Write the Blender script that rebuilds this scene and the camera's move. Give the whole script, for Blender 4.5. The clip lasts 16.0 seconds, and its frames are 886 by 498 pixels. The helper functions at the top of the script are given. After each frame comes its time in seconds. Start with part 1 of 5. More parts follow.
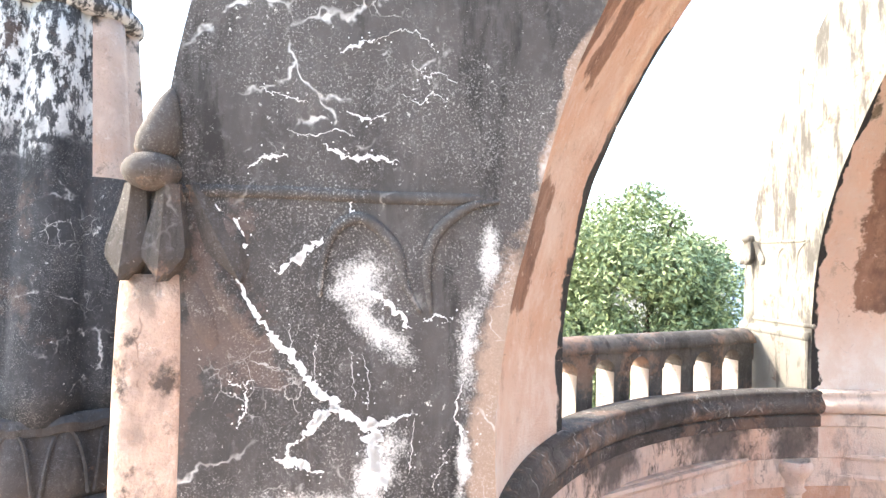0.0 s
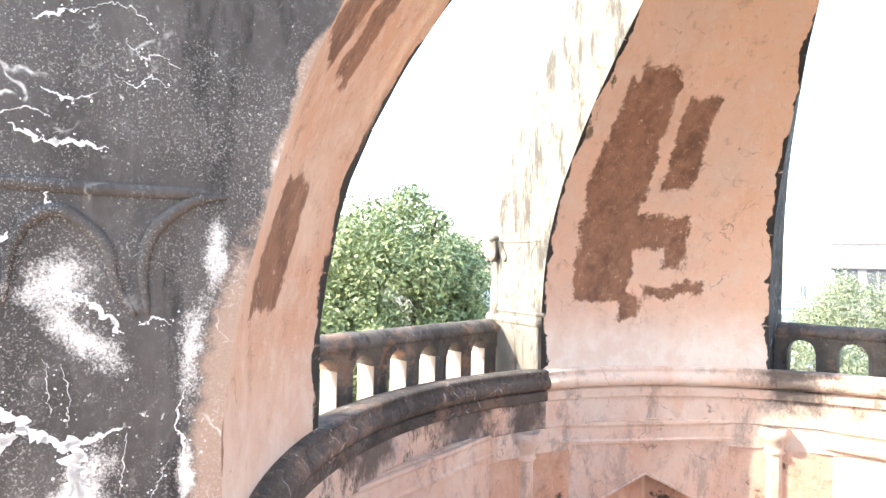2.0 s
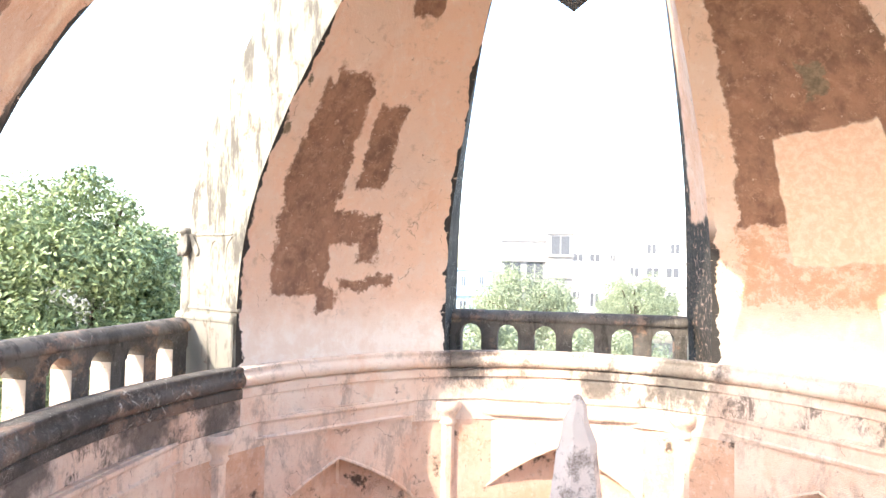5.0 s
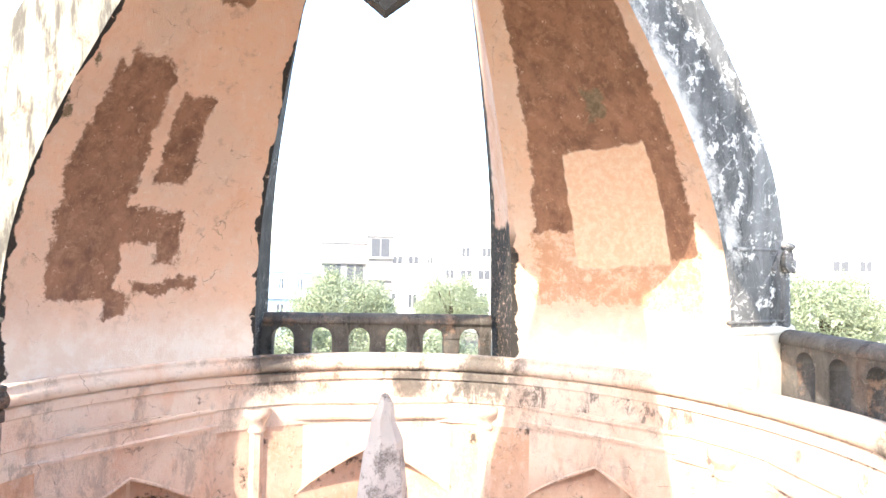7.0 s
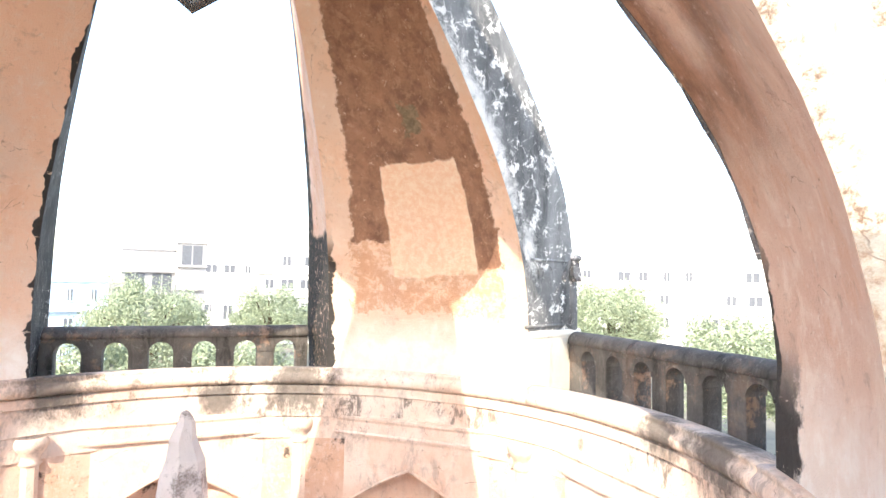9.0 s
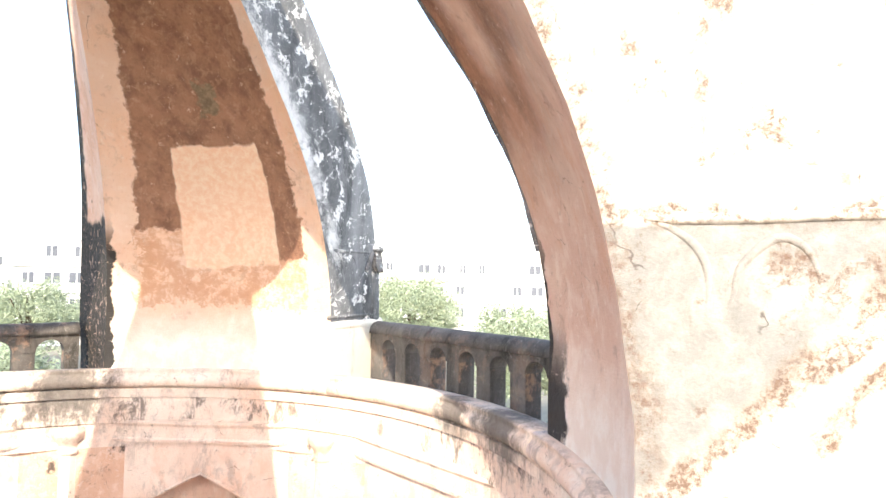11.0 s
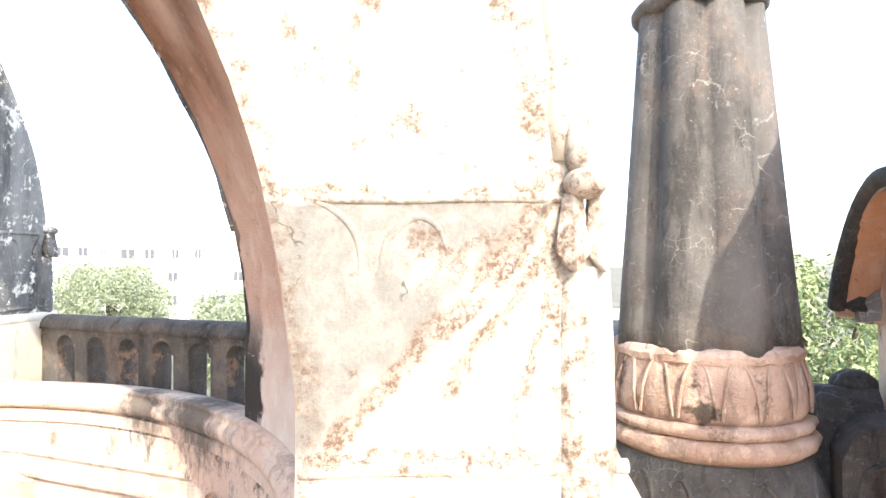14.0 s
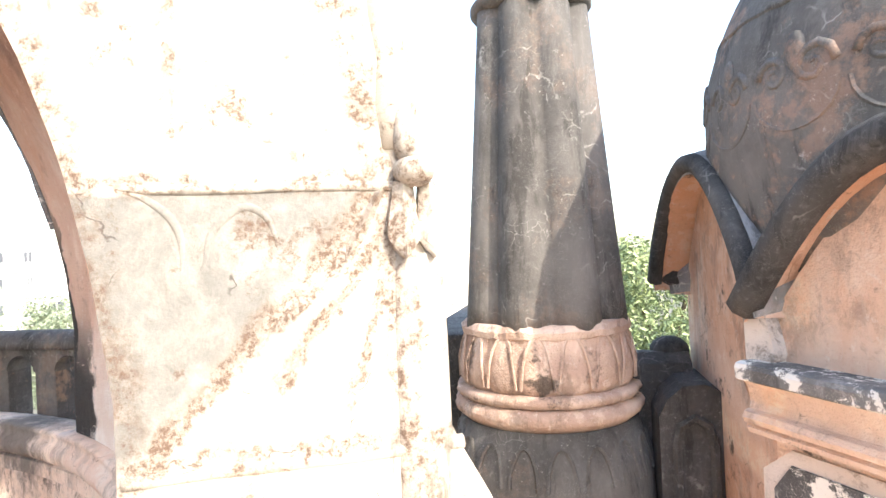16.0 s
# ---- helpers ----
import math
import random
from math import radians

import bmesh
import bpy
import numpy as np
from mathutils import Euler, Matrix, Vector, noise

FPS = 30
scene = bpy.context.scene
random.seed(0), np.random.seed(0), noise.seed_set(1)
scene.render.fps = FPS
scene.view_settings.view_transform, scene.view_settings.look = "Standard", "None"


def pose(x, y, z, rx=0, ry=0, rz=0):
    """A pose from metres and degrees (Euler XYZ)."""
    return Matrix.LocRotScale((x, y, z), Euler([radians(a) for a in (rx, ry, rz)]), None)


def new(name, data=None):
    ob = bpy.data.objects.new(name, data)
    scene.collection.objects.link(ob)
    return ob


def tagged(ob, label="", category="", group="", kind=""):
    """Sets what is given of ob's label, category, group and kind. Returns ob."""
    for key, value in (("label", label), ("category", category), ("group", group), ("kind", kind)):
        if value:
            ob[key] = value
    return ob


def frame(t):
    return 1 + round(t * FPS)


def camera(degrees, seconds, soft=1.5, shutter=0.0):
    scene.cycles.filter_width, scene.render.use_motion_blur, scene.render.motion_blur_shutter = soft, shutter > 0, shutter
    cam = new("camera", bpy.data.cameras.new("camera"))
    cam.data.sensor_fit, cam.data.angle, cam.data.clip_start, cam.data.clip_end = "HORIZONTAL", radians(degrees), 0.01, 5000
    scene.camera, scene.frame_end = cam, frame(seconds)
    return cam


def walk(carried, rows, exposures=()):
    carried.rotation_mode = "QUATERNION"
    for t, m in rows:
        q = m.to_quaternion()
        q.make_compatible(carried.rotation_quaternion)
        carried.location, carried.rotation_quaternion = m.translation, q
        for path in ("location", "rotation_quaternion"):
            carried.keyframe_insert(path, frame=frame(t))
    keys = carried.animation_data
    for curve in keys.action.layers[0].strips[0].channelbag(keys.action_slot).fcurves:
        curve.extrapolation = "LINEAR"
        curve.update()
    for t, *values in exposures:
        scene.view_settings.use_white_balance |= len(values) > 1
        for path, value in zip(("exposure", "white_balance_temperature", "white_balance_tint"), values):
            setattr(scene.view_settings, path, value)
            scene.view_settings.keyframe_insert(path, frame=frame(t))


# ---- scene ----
cam = camera(72.76, 16.0)
PATH = [
    (0.0, -0.257, -3.537, 0.863, 1.22, -1.52, 60.10),
    (0.5, -0.243, -3.519, 0.865, 1.56, -1.49, 54.22),
    (1.0, -0.232, -3.503, 0.865, 1.40, -1.56, 49.62),
    (1.5, -0.213, -3.483, 0.865, 1.43, -1.45, 44.01),
    (2.0, -0.188, -3.473, 0.865, 1.54, -1.28, 38.90),
    (2.5, -0.167, -3.473, 0.868, 1.62, -1.27, 34.14),
    (3.0, -0.149, -3.472, 0.868, 1.91, -1.31, 29.86),
    (3.5, -0.136, -3.473, 0.871, 1.90, -1.37, 24.78),
    (4.0, -0.119, -3.471, 0.871, 1.69, -1.18, 20.23),
    (6.5, -0.015, -3.470, 0.876, 1.79, -1.23, -0.79),
    (7.0, -0.005, -3.477, 0.870, 2.04, -1.15, -5.17),
    (7.5, 0.011, -3.492, 0.868, 2.31, -1.02, -9.75),
    (8.0, 0.023, -3.495, 0.871, 2.62, -1.06, -13.57),
    (8.5, 0.047, -3.525, 0.873, 2.73, -0.91, -17.78),
    (9.0, 0.047, -3.542, 0.869, 3.25, -1.07, -21.84),
    (11.5, 0.029, -3.602, 0.849, 2.64, -0.72, -45.10),
    (12.0, 0.044, -3.631, 0.847, 2.65, -0.61, -49.81),
    (12.5, 0.062, -3.663, 0.840, 2.68, -0.42, -54.54),
    (13.0, 0.073, -3.687, 0.839, 2.25, -0.13, -57.96),
    (13.5, 0.079, -3.709, 0.835, 1.87, 0.10, -62.10),
    (14.0, 0.088, -3.733, 0.834, 1.32, 0.43, -66.10),
    (14.5, 0.099, -3.760, 0.831, 0.92, 0.89, -70.25),
    (15.0, 0.106, -3.784, 0.827, 0.54, 1.30, -73.70),
    (15.5, 0.105, -3.802, 0.829, 0.28, 1.88, -76.54),
    (16.0, 0.106, -3.827, 0.823, 0.15, 2.60, -78.48),
]
EXPOSURES = [(0.0, 2.85, 6950, 10), (2.0, 2.8, 6950, 10), (4.0, 2.78, 6950, 10), (7.0, 2.7, 6950, 10), (9.0, 2.57, 6950, 10), (12.5, 2.44, 6950, 10), (16.0, 2.4, 6950, 10)]
walk(cam, [(t, pose(x, y, z, 90 + pitch, roll, yaw)) for t, x, y, z, pitch, roll, yaw in PATH], EXPOSURES)

# ---- world and sun ----
def pol_dir(az, el):
    a, e = radians(az), radians(el)
    return Vector((math.sin(a) * math.cos(e), -math.cos(a) * math.cos(e), math.sin(e)))


SUN_FROM = pol_dir(-42.0, 36.5)   # direction towards the sun
world = bpy.data.worlds.new("world")
scene.world = world
world.use_nodes = True
wn = world.node_tree.nodes
sky = wn.new("ShaderNodeTexSky")
sky.sky_type = "NISHITA"
sky.sun_disc = False
sky.sun_elevation = math.asin(SUN_FROM.z)
sky.sun_rotation = math.atan2(SUN_FROM.x, SUN_FROM.y)
sky.air_density = 1.0
sky.dust_density = 1.5
wn["Background"].inputs[1].default_value = 0.15
world.node_tree.links.new(sky.outputs[0], wn["Background"].inputs[0])
sun = new("sun", bpy.data.lights.new("sun", "SUN"))
sun.data.energy = 1.5
sun.data.angle = radians(0.5)
sun.data.color = (1.0, 0.93, 0.82)
sun.rotation_euler = SUN_FROM.to_track_quat("Z", "Y").to_euler()


# ---- materials ----
def pol(r, az, z):
    a = radians(az)
    return Vector((r * math.sin(a), -r * math.cos(a), z))


def node_mat(name):
    m = bpy.data.materials.new(name)
    m.use_nodes = True
    nt = m.node_tree
    return m, nt, nt.nodes["Principled BSDF"]


class Net:
    """Small helper to write node networks briefly."""

    def __init__(self, nt):
        self.nt = nt
        self.n = nt.nodes

    def link(self, a, b):
        self.nt.links.new(a, b)

    def put(self, socket, v):
        if isinstance(v, (int, float)):
            socket.default_value = v
        elif isinstance(v, tuple):
            socket.default_value = v if len(v) == len(socket.default_value) else (*v, 1.0)
        else:
            self.link(v, socket)

    def math(self, op, a, b=0.0, c=None, clamp=False):
        q = self.n.new("ShaderNodeMath")
        q.operation = op
        q.use_clamp = clamp
        self.put(q.inputs[0], a)
        self.put(q.inputs[1], b)
        if c is not None:
            self.put(q.inputs[2], c)
        return q.outputs[0]

    def mix(self, fac, a, b):
        q = self.n.new("ShaderNodeMix")
        q.data_type = "RGBA"
        self.put(q.inputs[0], fac)
        self.put(q.inputs[6], a)
        self.put(q.inputs[7], b)
        return q.outputs[2]

    def coords(self, kind="Object"):
        return self.n.new("ShaderNodeTexCoord").outputs[kind]

    def world_pos(self):
        return self.n.new("ShaderNodeNewGeometry").outputs["Position"]

    def scaled(self, v, s):
        q = self.n.new("ShaderNodeMapping")
        self.link(v, q.inputs[0])
        q.inputs[3].default_value = s
        return q.outputs[0]

    def noise(self, v, scale, detail=5.0, rough=0.6, color=False):
        q = self.n.new("ShaderNodeTexNoise")
        self.link(v, q.inputs["Vector"])
        q.inputs["Scale"].default_value = scale
        q.inputs["Detail"].default_value = detail
        q.inputs["Roughness"].default_value = rough
        return q.outputs["Color" if color else "Fac"]

    def ramp(self, v, lo, hi):
        q = self.n.new("ShaderNodeMapRange")
        q.interpolation_type = "SMOOTHSTEP"
        self.put(q.inputs[0], v)
        q.inputs[1].default_value = lo
        q.inputs[2].default_value = hi
        return q.outputs[0]

    def warp(self, v, scale, amount):
        c = self.noise(v, scale, 4.0, 0.6, True)
        s = self.n.new("ShaderNodeVectorMath")
        s.operation = "SUBTRACT"
        self.link(c, s.inputs[0])
        s.inputs[1].default_value = (0.5, 0.5, 0.5)
        m = self.n.new("ShaderNodeVectorMath")
        m.operation = "MULTIPLY_ADD"
        self.link(s.outputs[0], m.inputs[0])
        m.inputs[1].default_value = (amount, amount, amount)
        self.link(v, m.inputs[2])
        return m.outputs[0]

    def cracks(self, v, scale, width):
        q = self.n.new("ShaderNodeTexVoronoi")
        q.feature = "DISTANCE_TO_EDGE"
        self.link(v, q.inputs["Vector"])
        q.inputs["Scale"].default_value = scale
        return self.math("SUBTRACT", 1.0, self.ramp(q.outputs["Distance"], 0.0, width))

    def spots(self, v, scale, size):
        q = self.n.new("ShaderNodeTexVoronoi")
        self.link(v, q.inputs["Vector"])
        q.inputs["Scale"].default_value = scale
        return self.math("SUBTRACT", 1.0, self.ramp(q.outputs["Distance"], size * 0.5, size))

    def split(self, v):
        q = self.n.new("ShaderNodeSeparateXYZ")
        self.link(v, q.inputs[0])
        return q.outputs

    def box(self, u, v, u0, u1, v0, v1, soft=0.028):
        """A mask that is 1 inside a rectangle of the surface's own coordinates."""
        a = self.math("MULTIPLY", self.ramp(u, u0 - soft, u0 + soft), self.math("SUBTRACT", 1.0, self.ramp(u, u1 - soft, u1 + soft)))
        b = self.math("MULTIPLY", self.ramp(v, v0 - soft, v0 + soft), self.math("SUBTRACT", 1.0, self.ramp(v, v1 - soft, v1 + soft)))
        return self.math("MULTIPLY", a, b)

    def blots(self, u, v, shapes, gaps, rough):
        """One ragged patch: the union of leaning rectangles (u0, u1, v0, v1, lean) less the gaps, its rim frayed by rough."""
        def inside(q):
            lean = q[4] if len(q) > 4 else 0.0
            cu, cv = (q[0] + q[1]) / 2, (q[2] + q[3]) / 2
            du = self.math("SUBTRACT", self.math("SUBTRACT", u, cu), self.math("MULTIPLY", self.math("SUBTRACT", v, cv), lean))
            a = self.math("SUBTRACT", (q[1] - q[0]) / 2, self.math("ABSOLUTE", du))
            b = self.math("SUBTRACT", (q[3] - q[2]) / 2, self.math("ABSOLUTE", self.math("SUBTRACT", v, cv)))
            return self.math("SMOOTH_MIN", a, b, 0.05)
        d = inside(shapes[0])
        for q in shapes[1:]:
            d = self.math("SMOOTH_MAX", d, inside(q), 0.04)
        for q in gaps:
            d = self.math("SMOOTH_MIN", d, self.math("MULTIPLY", inside(q), -1.0), 0.03)
        return self.ramp(self.math("ADD", d, rough), -0.012, 0.022)

    def most(self, *ms):
        out = ms[0]
        for m in ms[1:]:
            out = self.math("MAXIMUM", out, m)
        return out

    def bump(self, height, strength, distance, bsdf):
        q = self.n.new("ShaderNodeBump")
        q.inputs["Strength"].default_value = strength
        q.inputs["Distance"].default_value = distance
        self.link(height, q.inputs["Height"])
        self.link(q.outputs[0], bsdf.inputs["Normal"])


SALMON = (0.66, 0.40, 0.275)
SALMON_PALE = (0.72, 0.54, 0.43)
BROWN = (0.25, 0.115, 0.07)
SOOT = (0.043, 0.040, 0.038)
LIME = (0.78, 0.76, 0.72)


def salmon_plaster(name, boxes=(), holes=(), pale=0.35, soot=0.25, base=SALMON, edges=(), patches=(), bare=(), bounce_wash=0.0, drips=0.0, black=(), spots=(), shapes=(), gaps=(), mottle=()):
    """Faded pink limewash in (across, height) metres: boxes are brown repair patches, holes the gaps in them, patches
    pale new plaster, bare spots of grey plaster, edges (side, width, top) the black algae along the arrises; the foot
    is paled for bounced light."""
    m, nt, b = node_mat(name)
    N = Net(nt)
    p = N.world_pos()
    big = N.noise(p, 1.3, 5.0, 0.6)
    fine = N.noise(p, 28.0, 6.0, 0.65)
    streak = N.noise(N.warp(N.scaled(p, (3.0, 3.0, 1.2)), 2.0, 0.5), 1.6, 7.0, 0.68)
    col = N.mix(N.ramp(big, 0.38, 0.68), base, SALMON_PALE)
    mid = N.noise(N.warp(p, 3.0, 0.2), 5.5, 9.0, 0.72)
    col = N.mix(N.math("MULTIPLY", N.ramp(mid, 0.50, 0.62), 0.5), col, (0.76, 0.60, 0.50))
    col = N.mix(N.math("MULTIPLY", N.math("SUBTRACT", 1.0, N.ramp(mid, 0.34, 0.44)), 0.6), col, tuple(0.62 * c for c in base))
    col = N.mix(N.math("MULTIPLY", N.ramp(streak, 0.5, 0.75), pale), col, (0.80, 0.66, 0.56))
    col = N.mix(N.math("MULTIPLY", N.ramp(fine, 0.58, 0.75), 0.3), col, (0.45, 0.20, 0.12))
    warm = N.noise(N.warp(N.scaled(p, (1.0, 1.0, 0.6)), 2.0, 0.5), 2.3, 8.0, 0.7)
    col = N.mix(N.math("MULTIPLY", N.ramp(warm, 0.53, 0.66), 0.3), col, (0.66, 0.34, 0.19))
    scuff = N.noise(N.warp(p, 6.0, 0.12), 15.0, 10.0, 0.8)
    col = N.mix(N.math("MULTIPLY", N.ramp(scuff, 0.57, 0.62), 0.45), col, (0.82, 0.72, 0.64))
    pit = N.noise(p, 48.0, 6.0, 0.8)
    col = N.mix(N.math("MULTIPLY", N.math("MULTIPLY", N.ramp(pit, 0.60, 0.66), N.ramp(N.noise(p, 2.9, 5.0, 0.7), 0.42, 0.6)), 0.6), col, (0.22, 0.14, 0.10))
    hair = N.math("MULTIPLY", N.cracks(N.warp(N.warp(p, 2.5, 0.3), 18.0, 0.03), 2.1, 0.008), N.ramp(N.noise(p, 5.0, 4.0), 0.52, 0.6))
    col = N.mix(N.math("MULTIPLY", hair, 0.7), col, (0.20, 0.12, 0.085))
    if boxes or edges or patches or bare or black or shapes:
        uvn = N.n.new("ShaderNodeUVMap")
        uvn.uv_map = "across"
        flat = uvn.outputs[0]
        s = N.split(N.warp(N.warp(N.warp(flat, 2.2, 0.30), 7.0, 0.08), 30.0, 0.016))
        s2 = N.split(N.warp(N.warp(flat, 2.0, 0.16), 22.0, 0.02))
        if bounce_wash:
            # paler towards the foot: bounced light put into the colour, with some whitewash
            low = N.math("SUBTRACT", 1.0, N.ramp(N.math("ADD", s[1], N.math("MULTIPLY", big, 0.5)), 0.35, 0.85))
            col = N.mix(N.math("MULTIPLY", low, bounce_wash), col, N.mix(N.ramp(mid, 0.40, 0.6), (0.78, 0.68, 0.60), (0.84, 0.79, 0.73)))
    if boxes:
        mask = N.most(*[N.box(s[0], s[1], *q) for q in boxes])
        for q in holes:
            mask = N.math("MULTIPLY", mask, N.math("SUBTRACT", 1.0, N.box(s[0], s[1], *q)))
        tone = N.mix(N.ramp(N.noise(N.scaled(p, (1.0, 1.0, 0.5)), 4.0, 10.0, 0.75), 0.36, 0.62), tuple(0.72 * c for c in BROWN), (0.40, 0.20, 0.12))
        worn = N.most(N.ramp(N.noise(p, 9.0, 10.0, 0.8), 0.565, 0.64), N.math("MULTIPLY", N.ramp(pit, 0.56, 0.62), 0.5))
        mask = N.math("MULTIPLY", mask, N.math("SUBTRACT", 1.0, N.math("MULTIPLY", worn, 0.6)))
        col = N.mix(N.math("MULTIPLY", mask, 0.93), col, tone)
    if shapes:
        s3 = N.split(N.warp(flat, 3.5, 0.07))
        fray = N.math("ADD", N.math("MULTIPLY", N.math("SUBTRACT", N.noise(p, 7.0, 10.0, 0.72), 0.5), 0.27), N.math("MULTIPLY", N.math("SUBTRACT", N.noise(p, 34.0, 6.0, 0.75), 0.5), 0.022))
        grain = N.noise(N.scaled(p, (1.0, 1.0, 0.6)), 5.0, 10.0, 0.75)
        tone = N.mix(N.ramp(grain, 0.34, 0.62), (0.15, 0.072, 0.046), (0.31, 0.16, 0.10))
        tone = N.mix(N.math("MULTIPLY", N.ramp(N.noise(N.warp(p, 6.0, 0.1), 10.0, 10.0, 0.8), 0.51, 0.62), 0.5), tone, (0.44, 0.26, 0.17))
        for q in mottle:
            zone = N.math("MULTIPLY", N.blots(s3[0], s3[1], [q], [], N.math("MULTIPLY", fray, 2.2)), N.ramp(N.noise(N.warp(p, 5.0, 0.1), 6.5, 10.0, 0.78), 0.40, 0.56))
            col = N.mix(N.math("MULTIPLY", zone, 0.75), col, N.mix(grain, (0.42, 0.20, 0.11), (0.60, 0.34, 0.20)))
        mask = N.blots(s3[0], s3[1], shapes, gaps, fray)
        peel = N.math("MULTIPLY", N.ramp(N.noise(N.warp(p, 8.0, 0.06), 13.0, 10.0, 0.8), 0.60, 0.64), 0.8)
        mask = N.math("MULTIPLY", mask, N.math("SUBTRACT", 1.0, peel))
        col = N.mix(N.math("MULTIPLY", mask, 0.94), col, tone)
    for q in patches:
        col = N.mix(N.box(s2[0], s2[1], *q), col, N.mix(N.ramp(scuff, 0.42, 0.60), (0.76, 0.51, 0.36), (0.80, 0.64, 0.50)))
    for q in bare:
        hole = N.blots(s3[0], s3[1], [q], [], N.math("MULTIPLY", fray, 1.3)) if shapes else N.box(s[0], s[1], *q)
        col = N.mix(hole, col, N.mix(N.ramp(scuff, 0.4, 0.62), (0.15, 0.115, 0.075), (0.27, 0.20, 0.135)))
    dirt = N.noise(p, 4.0, 8.0, 0.72)
    col = N.mix(N.math("MULTIPLY", N.ramp(dirt, 0.68 - 0.11 * soot, 0.77 - 0.11 * soot), min(1.0, soot * 1.6), clamp=True), col, (0.10, 0.075, 0.06))
    if drips:
        dr = N.noise(N.warp(N.scaled(p, (2.6, 2.6, 1.2)), 1.5, 0.6), 2.6, 10.0, 0.78)
        zone = N.ramp(N.noise(p, 1.5, 5.0, 0.6), 0.41, 0.52)
        dm = N.math("MULTIPLY", N.ramp(dr, 0.47, 0.60), zone)
        col = N.mix(N.math("MULTIPLY", dm, drips, clamp=True), col, N.mix(fine, (0.05, 0.042, 0.036), (0.19, 0.15, 0.125)))
    for x, y, z, rad in spots:
        d = N.n.new("ShaderNodeVectorMath")
        d.operation = "DISTANCE"
        N.link(N.warp(p, 4.0, 0.25), d.inputs[0])
        d.inputs[1].default_value = (x, y, z)
        near = N.math("ADD", N.math("DIVIDE", d.outputs["Value"], rad), N.math("MULTIPLY", N.math("SUBTRACT", N.noise(N.scaled(p, (1.0, 1.0, 0.7)), 7.0, 10.0, 0.78), 0.5), 2.4))
        col = N.mix(N.math("MULTIPLY", N.math("SUBTRACT", 1.0, N.ramp(near, 0.35, 1.25)), 0.9), col, N.mix(fine, (0.04, 0.036, 0.034), (0.17, 0.15, 0.135)))
    for q in black:
        chip = N.most(N.ramp(N.noise(N.scaled(p, (1.0, 1.0, 4.0)), 6.0, 8.0, 0.75), 0.60, 0.65), N.math("MULTIPLY", N.ramp(N.noise(p, 13.0, 9.0, 0.78), 0.55, 0.62), 0.6))
        dark = N.math("MULTIPLY", N.box(s[0], s[1], *q), N.math("SUBTRACT", 1.0, N.math("MULTIPLY", chip, 0.85)))
        col = N.mix(dark, col, N.mix(N.ramp(fine, 0.4, 0.7), (0.014, 0.012, 0.010), (0.055, 0.046, 0.040)))
    for side, width, top in edges:
        d = s[0] if side == 0 else N.math("SUBTRACT", 2.1, s[0])
        ragged = N.math("ADD", d, N.math("MULTIPLY", N.math("SUBTRACT", N.noise(p, 9.0, 7.0, 0.7), 0.5), width * 1.1))
        em = N.math("MULTIPLY", N.math("SUBTRACT", 1.0, N.ramp(ragged, width * 0.75, width)), N.math("SUBTRACT", 1.0, N.ramp(s[1], top - 0.3, top + 0.2)))
        nick = N.ramp(N.noise(N.scaled(p, (1.0, 1.0, 5.0)), 5.0, 6.0, 0.7), 0.62, 0.68)
        em = N.math("MULTIPLY", em, N.math("SUBTRACT", 1.0, N.math("MULTIPLY", nick, 0.8)))
        col = N.mix(em, col, N.mix(fine, (0.012, 0.011, 0.011), (0.05, 0.045, 0.042)))
    N.link(col, b.inputs["Base Color"])
    b.inputs["Roughness"].default_value = 0.9
    h = N.math("ADD", N.math("MULTIPLY", fine, 0.5), N.noise(p, 90.0, 3.0))
    h = N.math("ADD", h, N.math("MULTIPLY", big, 3.0))
    N.bump(h, 0.7, 0.012, b)
    return m


